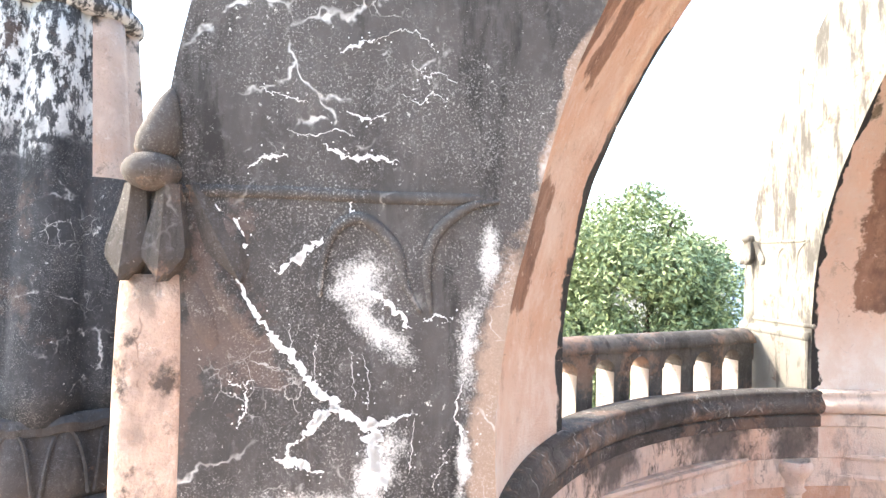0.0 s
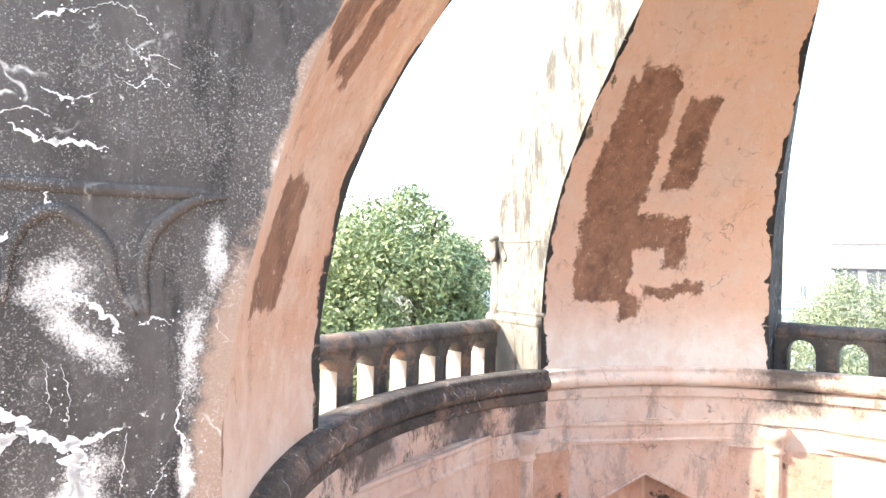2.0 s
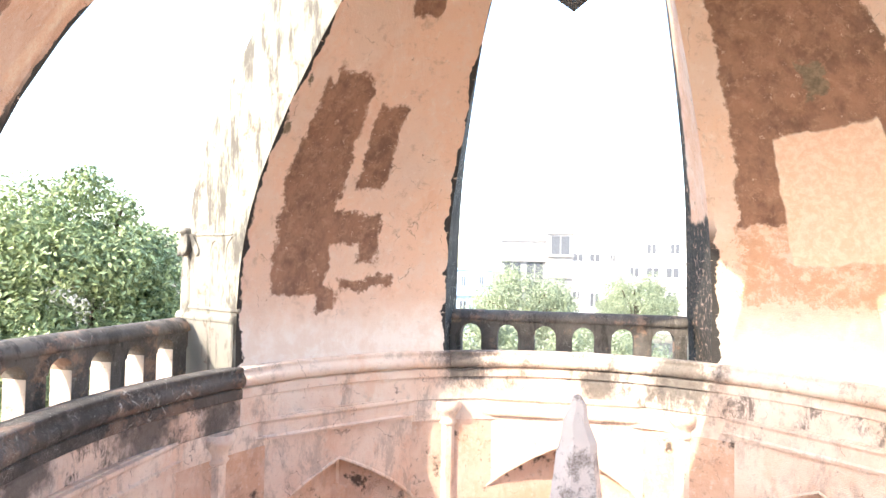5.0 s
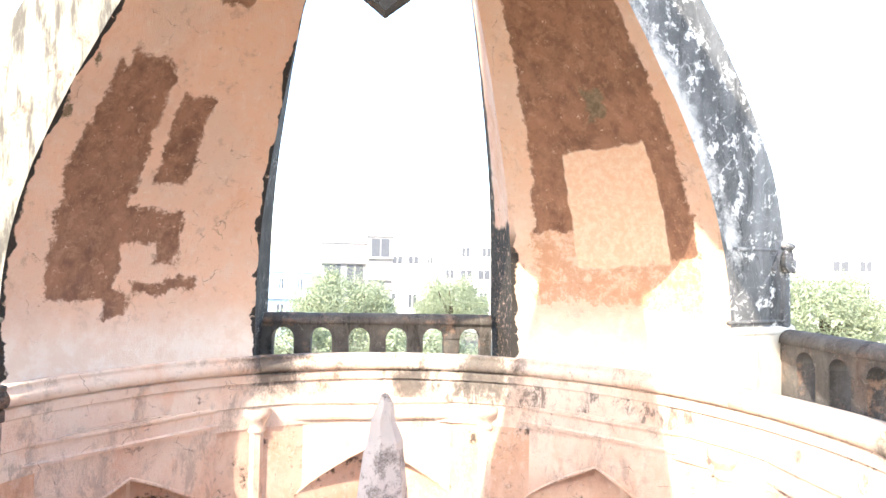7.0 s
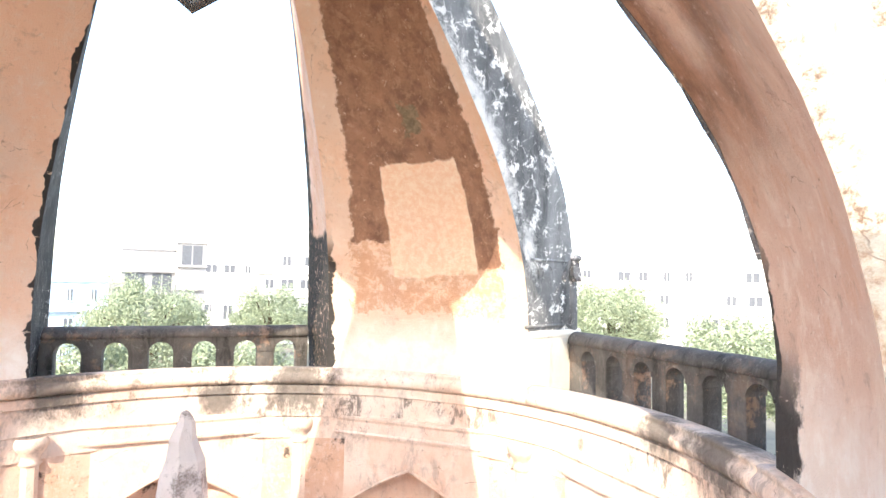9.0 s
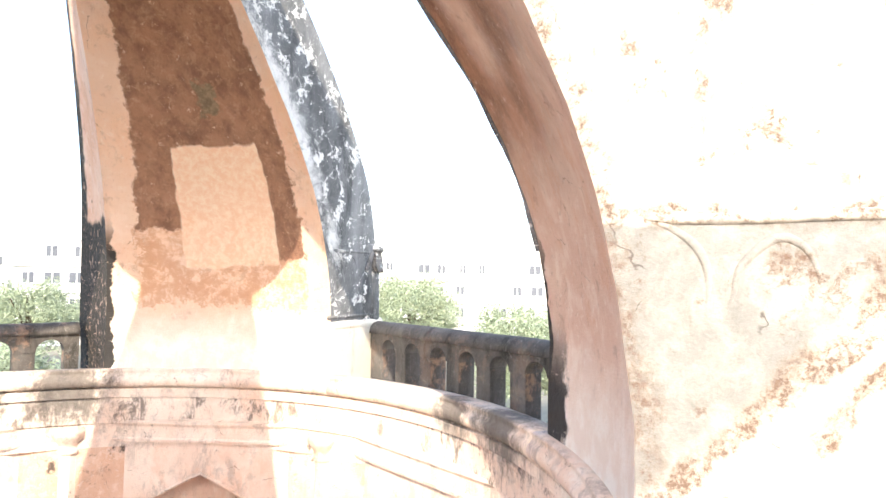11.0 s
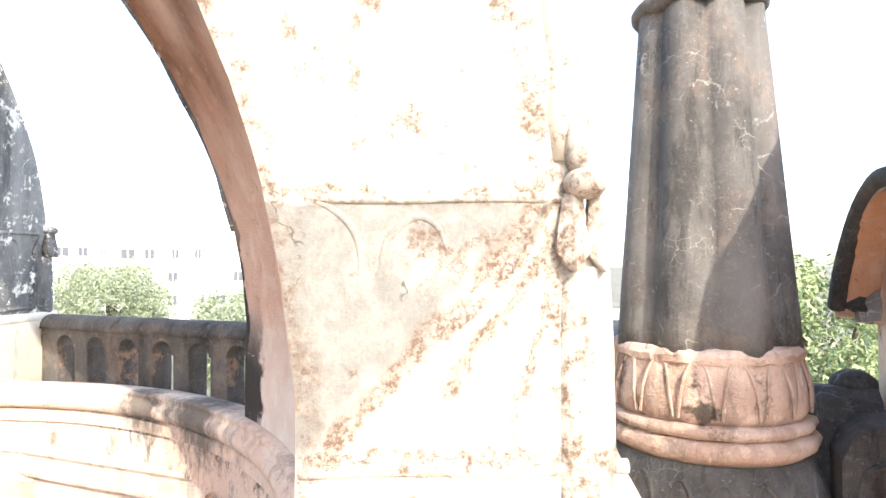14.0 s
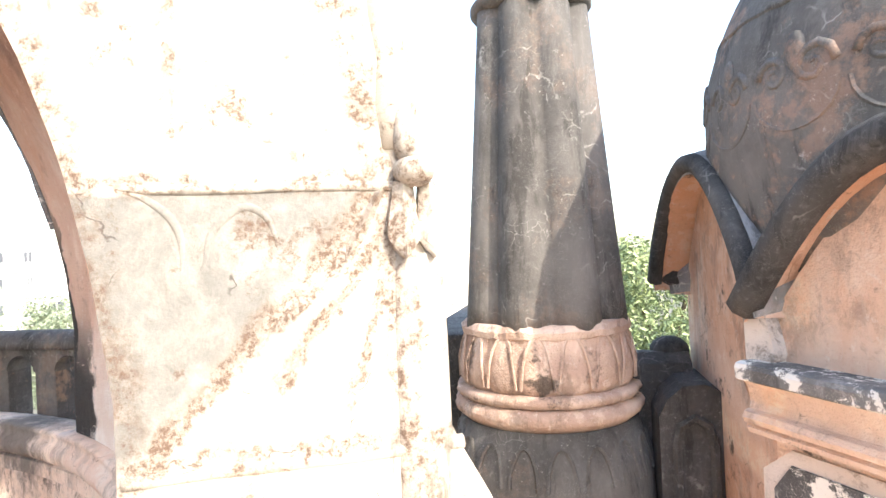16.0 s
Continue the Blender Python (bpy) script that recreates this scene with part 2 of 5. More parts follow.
def sooty_plaster(name, white=0.5, pink=0.0, base=SOOT, dust=(), rosy=(), sandy=(), flakes=0.675, high=0.0):
    """Lime plaster black with old algae, flaking to white in cracks and specks. dust and rosy: ovals (r, z, dr, dz) on a rib's
    flank where powdery lime or pink plaster shows."""
    m, nt, b = node_mat(name)
    N = Net(nt)
    p = N.world_pos()
    big = N.noise(p, 1.7, 6.0, 0.65)
    fine = N.noise(p, 40.0, 5.0, 0.7)
    grit = N.noise(p, 210.0, 4.0, 0.75)
    runs = N.noise(N.warp(N.scaled(p, (2.6, 2.6, 0.6)), 1.5, 0.5), 1.8, 9.0, 0.72)
    col = N.mix(N.ramp(big, 0.35, 0.7), base, tuple(2.1 * c for c in base))
    col = N.mix(N.math("MULTIPLY", N.math("SUBTRACT", 1.0, N.ramp(runs, 0.36, 0.48)), 0.75), col, tuple(0.42 * c for c in base))
    col = N.mix(N.math("MULTIPLY", N.ramp(runs, 0.52, 0.66), 0.55), col, tuple(min(0.5, 2.9 * c) for c in base))
    col = N.mix(N.math("MULTIPLY", N.ramp(fine, 0.52, 0.75), 0.45), col, (0.19, 0.185, 0.18))
    col = N.mix(N.math("MULTIPLY", N.ramp(N.noise(N.scaled(p, (5.0, 5.0, 0.7)), 2.0, 6.0, 0.65), 0.55, 0.75), 0.4), col, (0.16, 0.155, 0.15))
    zone = N.ramp(N.noise(p, 2.7, 4.0), 0.5, 0.64)
    c = N.math("MULTIPLY", N.cracks(N.warp(p, 6.0, 0.16), 4.5, 0.028), N.math("MULTIPLY", zone, N.ramp(N.noise(p, 14.0, 4.0), 0.42, 0.58)))
    c2 = N.math("MULTIPLY", N.cracks(N.warp(p, 12.0, 0.08), 17.0, 0.03), N.ramp(N.noise(p, 4.3, 4.0), 0.56, 0.66))
    sp = N.math("MULTIPLY", N.ramp(grit, 0.535, 0.64), N.ramp(N.noise(p, 3.1, 8.0, 0.74), 0.42, 0.60))
    sp2 = N.math("MULTIPLY", N.ramp(N.noise(p, 105.0, 5.0, 0.75), 0.645, 0.69), N.math("ADD", 0.35, N.math("MULTIPLY", zone, 0.65)))
    sp = N.math("MULTIPLY", sp, 0.6)
    fleck = N.math("MULTIPLY", N.ramp(N.noise(N.warp(p, 20.0, 0.02), 52.0, 5.0, 0.7), 0.625, 0.66), N.ramp(N.noise(p, 5.2, 6.0, 0.7), 0.47, 0.60))
    sp2 = N.most(sp2, fleck)
    fl = N.ramp(N.noise(N.warp(p, 2.0, 0.2), 6.0, 9.0, 0.75), flakes, flakes + 0.035)
    if high:
        fl = N.most(fl, N.math("MULTIPLY", N.ramp(N.split(N.warp(N.warp(p, 2.5, 0.9), 9.0, 0.35))[2], high - 0.05, high + 0.15), N.ramp(N.noise(N.scaled(p, (1.0, 1.0, 0.5)), 26.0, 6.0, 0.7), 0.45, 0.55)))
    white_mask = N.math("MULTIPLY", N.most(c, N.math("MULTIPLY", c2, 0.7), N.math("MULTIPLY", sp, 0.8), sp2, fl), white, clamp=True)
    if dust or rosy or sandy:
        uvn = N.n.new("ShaderNodeUVMap")
        uvn.uv_map = "across"
        s = N.split(N.warp(N.warp(uvn.outputs[0], 6.0, 0.08), 25.0, 0.035))

        def oval(q):
            cs, sn = (math.cos(radians(q[4])), math.sin(radians(q[4]))) if len(q) > 4 else (1.0, 0.0)
            dx, dy = N.math("SUBTRACT", s[0], q[0]), N.math("SUBTRACT", s[1], q[1])
            x = N.math("DIVIDE", N.math("ADD", N.math("MULTIPLY", dx, cs), N.math("MULTIPLY", dy, sn)), q[2])
            y = N.math("DIVIDE", N.math("SUBTRACT", N.math("MULTIPLY", dy, cs), N.math("MULTIPLY", dx, sn)), q[3])
            return N.math("SUBTRACT", 1.0, N.math("SQRT", N.math("ADD", N.math("MULTIPLY", x, x), N.math("MULTIPLY", y, y))))
        for q, tone, soft in [(q, (0.155, 0.115, 0.098), 3.0) for q in rosy] + [(q, (0.56, 0.40, 0.30), 1.0) for q in sandy]:
            ragged = N.math("ADD", oval(q), N.math("MULTIPLY", N.math("SUBTRACT", N.noise(p, 16.0, 8.0, 0.75), 0.5), soft))
            col = N.mix(N.math("MULTIPLY", N.ramp(ragged, 0.05, 0.45), 0.72), col, N.mix(grit, tuple(0.6 * c for c in tone), tuple(1.25 * c for c in tone)))
        for q in dust:
            k = N.ramp(N.math("ADD", N.math("MULTIPLY", oval(q), 0.42), N.math("MULTIPLY", N.math("ADD", grit, N.math("MULTIPLY", N.noise(p, 11.0, 8.0, 0.75), 1.1)), 0.62)), 0.80, 1.06)
            white_mask = N.most(white_mask, N.math("MULTIPLY", k, N.ramp(oval(q), 0.0, 0.15)))
    col = N.mix(white_mask, col, LIME)
    if pink:
        pm = N.math("MULTIPLY", N.ramp(N.noise(p, 2.6, 9.0, 0.75), 0.52, 0.61), pink)
        col = N.mix(pm, col, N.mix(fine, (0.40, 0.21, 0.13), (0.60, 0.38, 0.27)))
    N.link(col, b.inputs["Base Color"])
    b.inputs["Roughness"].default_value = 0.92
    N.bump(N.math("ADD", N.math("ADD", fine, N.math("MULTIPLY", grit, 0.5)), N.math("MULTIPLY", white_mask, -0.5)), 0.6, 0.006, b)
    return m


def pale_plaster(name, stain=0.5, base=(0.74, 0.66, 0.55), flank=False, thr=0.58, grime=0.0):
    """Sun-bleached cream lime plaster with rusty and grey weather stains; flank adds rust runs and a greyer upper panel
    to a rib's carved side.
    """
    m, nt, b = node_mat(name)
    N = Net(nt)
    p = N.world_pos()
    big = N.noise(p, 1.6, 5.0, 0.6)
    fine = N.noise(p, 34.0, 6.0, 0.7)
    grit = N.noise(p, 110.0, 4.0, 0.75)
    col = N.mix(N.ramp(big, 0.35, 0.7), base, tuple(min(0.8, 1.25 * c) for c in base))
    blot = N.noise(N.warp(p, 4.0, 0.2), 4.8, 10.0, 0.76)
    rust = N.math("MULTIPLY", N.ramp(blot, thr, thr + 0.09), stain)
    if flank:
        uvn = N.n.new("ShaderNodeUVMap")
        uvn.uv_map = "across"
        s = N.split(N.warp(uvn.outputs[0], 7.0, 0.06))
        s2 = N.split(N.warp(N.warp(uvn.outputs[0], 5.0, 0.10), 24.0, 0.035))

        def run(r0, z0, slope, width, r_low):
            """A slanting run of rust below a fold, ending at r_low."""
            d = N.math("SUBTRACT", s2[1], N.math("ADD", z0, N.math("MULTIPLY", N.math("SUBTRACT", s2[0], r0), slope)))
            k = N.math("SUBTRACT", 1.0, N.ramp(N.math("ABSOLUTE", d), width * 0.25, width))
            return N.math("MULTIPLY", k, N.math("MULTIPLY", N.ramp(s2[0], r_low - 0.04, r_low + 0.08), N.math("SUBTRACT", 1.0, N.ramp(s2[1], 0.96, 1.0))))
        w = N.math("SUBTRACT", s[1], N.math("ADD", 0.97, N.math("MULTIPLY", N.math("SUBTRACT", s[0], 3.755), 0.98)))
        # panel above the slanting fold line, below the string course, mixed towards grey
        dulled = N.math("MULTIPLY", N.ramp(w, -0.04, 0.08), N.math("SUBTRACT", 1.0, N.ramp(s[1], 0.985, 1.0)))
        dulled = N.math("MULTIPLY", dulled, N.math("ADD", 0.66, N.math("MULTIPLY", N.ramp(N.noise(N.warp(p, 3.0, 0.2), 4.2, 9.0, 0.74), 0.40, 0.60), 0.34)))
        col = N.mix(dulled, col, N.mix(N.noise(p, 9.0, 9.0, 0.75), (0.10, 0.098, 0.091), (0.25, 0.247, 0.234)))
        cloud = N.ramp(N.noise(N.warp(p, 9.0, 0.06), 11.0, 9.0, 0.78), 0.42, 0.58)
        edge = N.most(N.math("SUBTRACT", 1.0, N.ramp(s2[0], 3.07, 3.16)), N.math("MULTIPLY", N.ramp(s2[0], 3.71, 3.75), N.math("SUBTRACT", 1.0, N.ramp(s2[0], 3.81, 3.84))), N.math("SUBTRACT", 1.0, N.ramp(N.math("ABSOLUTE", N.math("SUBTRACT", s2[1], 1.01)), 0.012, 0.04)), N.math("SUBTRACT", 1.0, N.ramp(N.math("ABSOLUTE", N.math("SUBTRACT", s2[1], 0.33)), 0.02, 0.05)))
        runs = N.most(run(3.755, 0.97, 0.98, 0.075, 3.08), N.math("MULTIPLY", run(3.74, 0.86, 1.25, 0.055, 3.42), 1.0), N.math("MULTIPLY", run(3.74, 0.72, 2.2, 0.055, 3.58), 0.8), N.math("MULTIPLY", run(3.80, 0.70, 3.5, 0.05, 3.70), 0.5))
        spot = N.math("SUBTRACT", 1.0, N.ramp(N.noise(N.warp(p, 12.0, 0.05), 7.5, 4.0, 0.6), 0.36, 0.44))
        rust = N.most(rust, N.math("MULTIPLY", runs, N.math("ADD", 0.6, N.math("MULTIPLY", cloud, 0.75)), clamp=True), N.math("MULTIPLY", edge, N.math("ADD", 0.15, N.math("MULTIPLY", cloud, 0.85)), clamp=True), N.math("MULTIPLY", spot, N.math("MULTIPLY", N.ramp(s[1], 1.0, 1.1), 0.9)))
        cr = N.math("MULTIPLY", N.cracks(N.warp(N.warp(uvn.outputs[0], 3.0, 0.25), 20.0, 0.03), 2.3, 0.008), N.ramp(N.noise(p, 7.0, 3.0), 0.55, 0.62))
        col = N.mix(N.math("MULTIPLY", cr, 0.9), col, (0.06, 0.055, 0.05))
    rust = N.math("MULTIPLY", rust, N.math("ADD", 0.55, N.math("MULTIPLY", N.ramp(N.noise(p, 60.0, 5.0, 0.75), 0.42, 0.58), 0.45)))
    speck = N.math("MULTIPLY", N.ramp(grit, 0.50, 0.66), 0.7)
    col = N.mix(rust, col, N.mix(fine, (0.082, 0.054, 0.039), (0.17, 0.115, 0.082)))
    col = N.mix(N.math("MULTIPLY", speck, N.math("ADD", N.math("MULTIPLY", rust, 0.7), N.math("MULTIPLY", N.ramp(N.noise(p, 5.0, 6.0, 0.7), 0.45, 0.65), 0.35))), col, (0.07, 0.042, 0.028))
    grey = N.math("MULTIPLY", N.ramp(N.noise(N.scaled(p, (5.0, 5.0, 1.2)), 1.5, 8.0, 0.7), 0.58 - grime, 0.7 - grime), stain * 0.9)
    col = N.mix(grey, col, (0.060, 0.055, 0.048) if grime else (0.15, 0.135, 0.115))
    N.link(col, b.inputs["Base Color"])
    b.inputs["Roughness"].default_value = 0.92
    N.bump(N.math("ADD", N.math("ADD", fine, big), N.math("MULTIPLY", grit, 0.5)), 0.5, 0.008, b)
    return m


def plain_mat(name, color, vary=0.3, scale=6.0, rough=0.85):
    m, nt, b = node_mat(name)
    N = Net(nt)
    p = N.world_pos()
    dark = tuple(c * (1.0 - vary) for c in color)
    N.link(N.mix(N.ramp(N.noise(p, scale, 6.0, 0.65), 0.3, 0.7), dark, color), b.inputs["Base Color"])
    b.inputs["Roughness"].default_value = rough
    N.bump(N.noise(p, scale * 6.0, 4.0), 0.25, 0.01, b)
    return m


M_SOFFIT_A = salmon_plaster("soffit_a", shapes=[(1.05, 1.50, 0.66, 1.22, 0.22), (0.12, 0.62, 0.24, 0.78, 0.3), (0.58, 1.06, 1.60, 2.7, 0.1), (1.12, 1.42, 1.62, 2.5)], patches=[(1.86, 1.97, 1.6, 2.2)], edges=[(1, 0.10, 1.7), (1, 0.045, 4.4)], pale=0.45, bounce_wash=0.3)
M_SOFFIT_B = salmon_plaster("soffit_b", base=(0.78, 0.53, 0.39), shapes=[(0.30, 0.86, 0.56, 1.55), (0.29, 0.90, 1.45, 2.38, 0.05), (0.40, 0.86, 2.25, 2.47), (1.03, 1.36, 1.58, 2.30, 0.04), (0.80, 1.34, 1.04, 1.36, 0.0), (1.14, 1.35, 0.86, 1.30), (0.76, 0.98, 0.40, 0.66), (0.98, 1.32, 0.60, 0.70), (1.26, 1.54, 0.64, 0.77), (1.0, 1.45, 2.93, 3.15)], gaps=[(0.92, 1.13, 0.70, 1.02)], bare=[(0.03, 0.12, 1.9, 2.03), (0.08, 0.13, 2.3, 2.36)], edges=[(0, 0.05, 1.3), (0, 0.035, 4.2), (1, 0.035, 4.0)], bounce_wash=0.95)
M_SOFFIT_C = salmon_plaster("soffit_c", base=(0.76, 0.52, 0.38), shapes=[(0.34, 1.93, 1.28, 4.2, 0.05), (1.52, 1.88, 1.0, 1.4)], gaps=[], mottle=[(0.25, 1.85, 0.55, 1.5)], patches=[(0.68, 1.60, 0.94, 2.0, 0.012)], bare=[(1.10, 1.32, 2.22, 2.46)], edges=[(0, 0.07, 1.3)], pale=0.4, bounce_wash=1.0)
M_SOFFIT_D = salmon_plaster("soffit_d", base=(0.66, 0.44, 0.34), boxes=[(-0.6, 1.3, 1.5, 4.2, 0.4), (1.2, 2.7, 2.6, 4.2, 0.4)], holes=[(0.9, 1.25, 1.2, 1.9, 0.3), (0.3, 0.6, 1.9, 2.6, 0.2)], edges=[(0, 0.28, 0.55), (0, 0.06, 1.1)], pale=1.0, bounce_wash=0.9)
M_SOOT = sooty_plaster("sooty_plaster", 0.75)
M_FLANK_A = sooty_plaster("sooty_carved_flank", 0.9, 0.0, (0.052, 0.0475, 0.0445), dust=[(3.41, 0.81, 0.11, 0.12, 40), (3.36, 0.71, 0.19, 0.06, 38), (3.13, 0.86, 0.05, 0.16, -12), (3.15, 0.68, 0.055, 0.17), (3.32, 0.40, 0.09, 0.19, 12), (3.45, 0.31, 0.28, 0.09), (3.14, 0.42, 0.03, 0.2)], rosy=[(3.69, 0.74, 0.09, 0.24, -28), (3.71, 0.93, 0.07, 0.07), (3.62, 0.66, 0.07, 0.12, -30), (3.76, 0.60, 0.05, 0.2)], sandy=[(3.06, 0.5, 0.085, 0.55), (3.05, 1.2, 0.03, 0.35)])
M_LIME = pale_plaster("bare_white_lime", 0.05, (0.80, 0.78, 0.74))
M_SIDE_C = salmon_plaster("pink_flank_black_foot", black=[(2.9, 4.2, -0.8, 1.35), (3.76, 4.2, -0.8, 4.5)], soot=0.6)
M_BAL = sooty_plaster("weathered_balustrade_plaster", 0.3, 0.4, (0.078, 0.068, 0.060))
M_BAL_DARK = sooty_plaster("dark_balustrade_plaster", 0.22, 0.15, (0.068, 0.062, 0.058))
M_MINARET = sooty_plaster("grey_minaret_plaster", 0.32, 0.1, (0.068, 0.064, 0.061))
M_ALGAE = sooty_plaster("black_algae_plaster", 0.9, 0.0, (0.017, 0.0145, 0.0125), flakes=0.635)
M_SOOT_PLAIN = sooty_plaster("dark_weathered_plaster", 0.22, 0.0, (0.04, 0.038, 0.037))
M_SOOT_PINK = sooty_plaster("sooty_plaster_over_pink", 0.25, 0.5, (0.05, 0.044, 0.041))
M_CAPITAL = sooty_plaster("browned_carved_plaster", 0.35, 0.4, (0.062, 0.053, 0.047))
M_SHAFT = salmon_plaster("grimy_pink_plaster", soot=1.0, pale=0.3, base=(0.36, 0.235, 0.18), drips=0.6)
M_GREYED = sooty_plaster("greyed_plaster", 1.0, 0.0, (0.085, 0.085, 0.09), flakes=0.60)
M_MOTTLED = sooty_plaster("mottled_flank_plaster", 1.0, 0.0, (0.115, 0.114, 0.113), flakes=0.55, dust=[(3.09, 2.2, 0.26, 1.9), (3.2, 1.2, 0.2, 0.5)])
M_ROOF = sooty_plaster("grey_roof_plaster", 0.6, 0.12, (0.19, 0.19, 0.192), flakes=0.66)
M_DOME = sooty_plaster("crusted_dome_plaster", 0.35, 0.35, (0.085, 0.08, 0.076), flakes=0.66)
M_BLACK_PATCH = sooty_plaster("black_mottled_panel", 1.0, 0.0, (0.06, 0.06, 0.062), flakes=0.545)
M_MINARET_OLD = sooty_plaster("flaking_minaret_plaster", 0.85, 0.12, (0.04, 0.039, 0.04), high=1.32)
M_LEDGE = sooty_plaster("ledge_plaster", 1.0, 0.1, (0.14, 0.14, 0.142), flakes=0.52)
M_CREAM = pale_plaster("cream_plaster", 0.85, (0.47, 0.41, 0.33))
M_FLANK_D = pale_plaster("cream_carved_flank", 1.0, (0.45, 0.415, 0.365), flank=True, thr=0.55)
M_CREAM_B = pale_plaster("stained_yellow_plaster", 0.95, (0.22, 0.208, 0.18), thr=0.55, grime=0.09)
M_FOLD = pale_plaster("stained_cream_folds", 1.0, (0.42, 0.38, 0.32), thr=0.475)
M_CREAM_CLEAN = pale_plaster("clean_cream_plaster", 0.35)
SPOTS = [(*pol(3.0, -158, -0.15), 0.34), (*pol(3.0, 160, -0.2), 0.42), (*pol(3.02, 175, -0.35), 0.26), (*pol(2.99, 86, -0.08), 0.24), (*pol(2.99, 74, -0.08), 0.34)]
M_RING = salmon_plaster("ring_plaster", soot=0.55, pale=1.0, base=(0.80, 0.70, 0.61), drips=0.45, spots=SPOTS)
M_RING_SOOT = sooty_plaster("ring_soot", 0.55, 0.22, (0.046, 0.040, 0.036))
M_RING_MIX = salmon_plaster("ring_streaked", soot=1.0, pale=0.9, base=(0.66, 0.55, 0.48), drips=1.0, spots=[(*pol(3.02, -76, -0.3), 0.3), (*pol(3.02, -97, -0.35), 0.34), (*pol(3.02, -110, -0.4), 0.24)])
M_JAMB = pale_plaster("chipped_white_plaster", 0.7, (0.56, 0.49, 0.44), thr=0.52)
M_FASCIA = salmon_plaster("fascia_plaster", soot=0.6, pale=1.0, base=(0.80, 0.70, 0.61), drips=0.85, spots=SPOTS)
M_ROOM = salmon_plaster("room_plaster", soot=0.5, pale=0.9, base=(0.80, 0.68, 0.58), drips=0.35)
M_PINK = salmon_plaster("pink_plaster", soot=1.0, pale=0.5, base=(0.62, 0.40, 0.28), drips=0.15)
# base darkened for the shade on the minaret bell; soot and drips are dirt
M_BELL = salmon_plaster("shade_darkened_dirty_pink", soot=1.0, pale=0.5, base=(0.45, 0.31, 0.245), drips=0.5)
M_PINK_DEEP = salmon_plaster("deep_pink_plaster", soot=1.0, pale=0.3, base=(0.66, 0.37, 0.235), drips=0.1)
M_TURRET_SIDE = salmon_plaster("turret_side_plaster", soot=1.0, pale=0.9, base=(0.62, 0.37, 0.255), patches=[(-0.2, 0.13, -0.05, 1.2), (0.1, 1.4, -0.08, 0.04)], black=[(-0.3, 0.30, -1.4, -0.08), (0.2, 0.6, -1.4, -0.3)], bare=[(0.05, 0.5, -0.5, -0.12)], drips=0.4)
M_TURRET = salmon_plaster("turret_plaster", soot=1.0, pale=0.9, base=(0.72, 0.52, 0.41), patches=[(-0.1, 0.16, 0.5, 1.3), (0.0, 0.1, 0.2, 0.36)], drips=0.35)
M_BARK = plain_mat("bark", (0.12, 0.09, 0.06))
M_GROUND = plain_mat("ground", (0.22, 0.20, 0.15), 0.4, 0.3)
M_WALL = plain_mat("far_wall", (0.78, 0.77, 0.75), 0.12, 0.6)
M_WALL_GREY = plain_mat("far_concrete", (0.36, 0.355, 0.37), 0.25, 0.6)
M_WALL_BLUE = plain_mat("far_blue_wall", (0.45, 0.58, 0.72), 0.2, 0.6)
M_DARK = plain_mat("dark_glass", (0.10, 0.11, 0.13), 0.2)
M_RED = plain_mat("red_awning", (0.5, 0.08, 0.12), 0.2)


def leaf_mat(name, dark, light):
    m, nt, b = node_mat(name)
    N = Net(nt)
    r = N.n.new("ShaderNodeNewGeometry").outputs["Random Per Island"]
    N.link(N.mix(r, dark, light), b.inputs["Base Color"])
    b.inputs["Roughness"].default_value = 0.55
    b.inputs["Transmission Weight"].default_value = 0.0
    b.inputs["Subsurface Weight"].default_value = 0.0
    return m


M_LEAF = leaf_mat("leaves_deep_green", (0.10, 0.145, 0.065), (0.37, 0.44, 0.21))
# distance haze put into the leaf colour as a paler, greyer green
M_LEAF_HAZED = leaf_mat("leaves_haze_paled_green", (0.17, 0.21, 0.14), (0.33, 0.38, 0.24))


# ---- mesh helpers ----
def part(name, bm, material, parent=None, label="", smooth=False):
    me = bpy.data.meshes.new(name)
    bmesh.ops.recalc_face_normals(bm, faces=bm.faces)
    bm.to_mesh(me)
    bm.free()
    for m in (material if isinstance(material, (list, tuple)) else [material]):
        me.materials.append(m)
    if smooth:
        me.shade_smooth()
    ob = new(name, me)
    if parent is not None:
        ob.parent = parent
    if label:
        ob["label"] = label
    return ob


def thing(name, label, category, group="", kind="", at=(0, 0, 0)):
    ob = new(name)
    ob.location = at
    return tagged(ob, label, category, group, kind)


def lay(bm, fn):
    """Gives every face corner its (across, height) metres from fn(point)."""
    uv = bm.loops.layers.uv.new("across")
    for f in bm.faces:
        for l in f.loops:
            l[uv].uv = fn(l.vert.co)
    return bm


def interp(rows, z):
    for (z0, r0), (z1, r1) in zip(rows, rows[1:]):
        if z <= z1:
            k = max(0.0, (z - z0) / (z1 - z0))
            return r0 + (r1 - r0) * k
    return rows[-1][1]


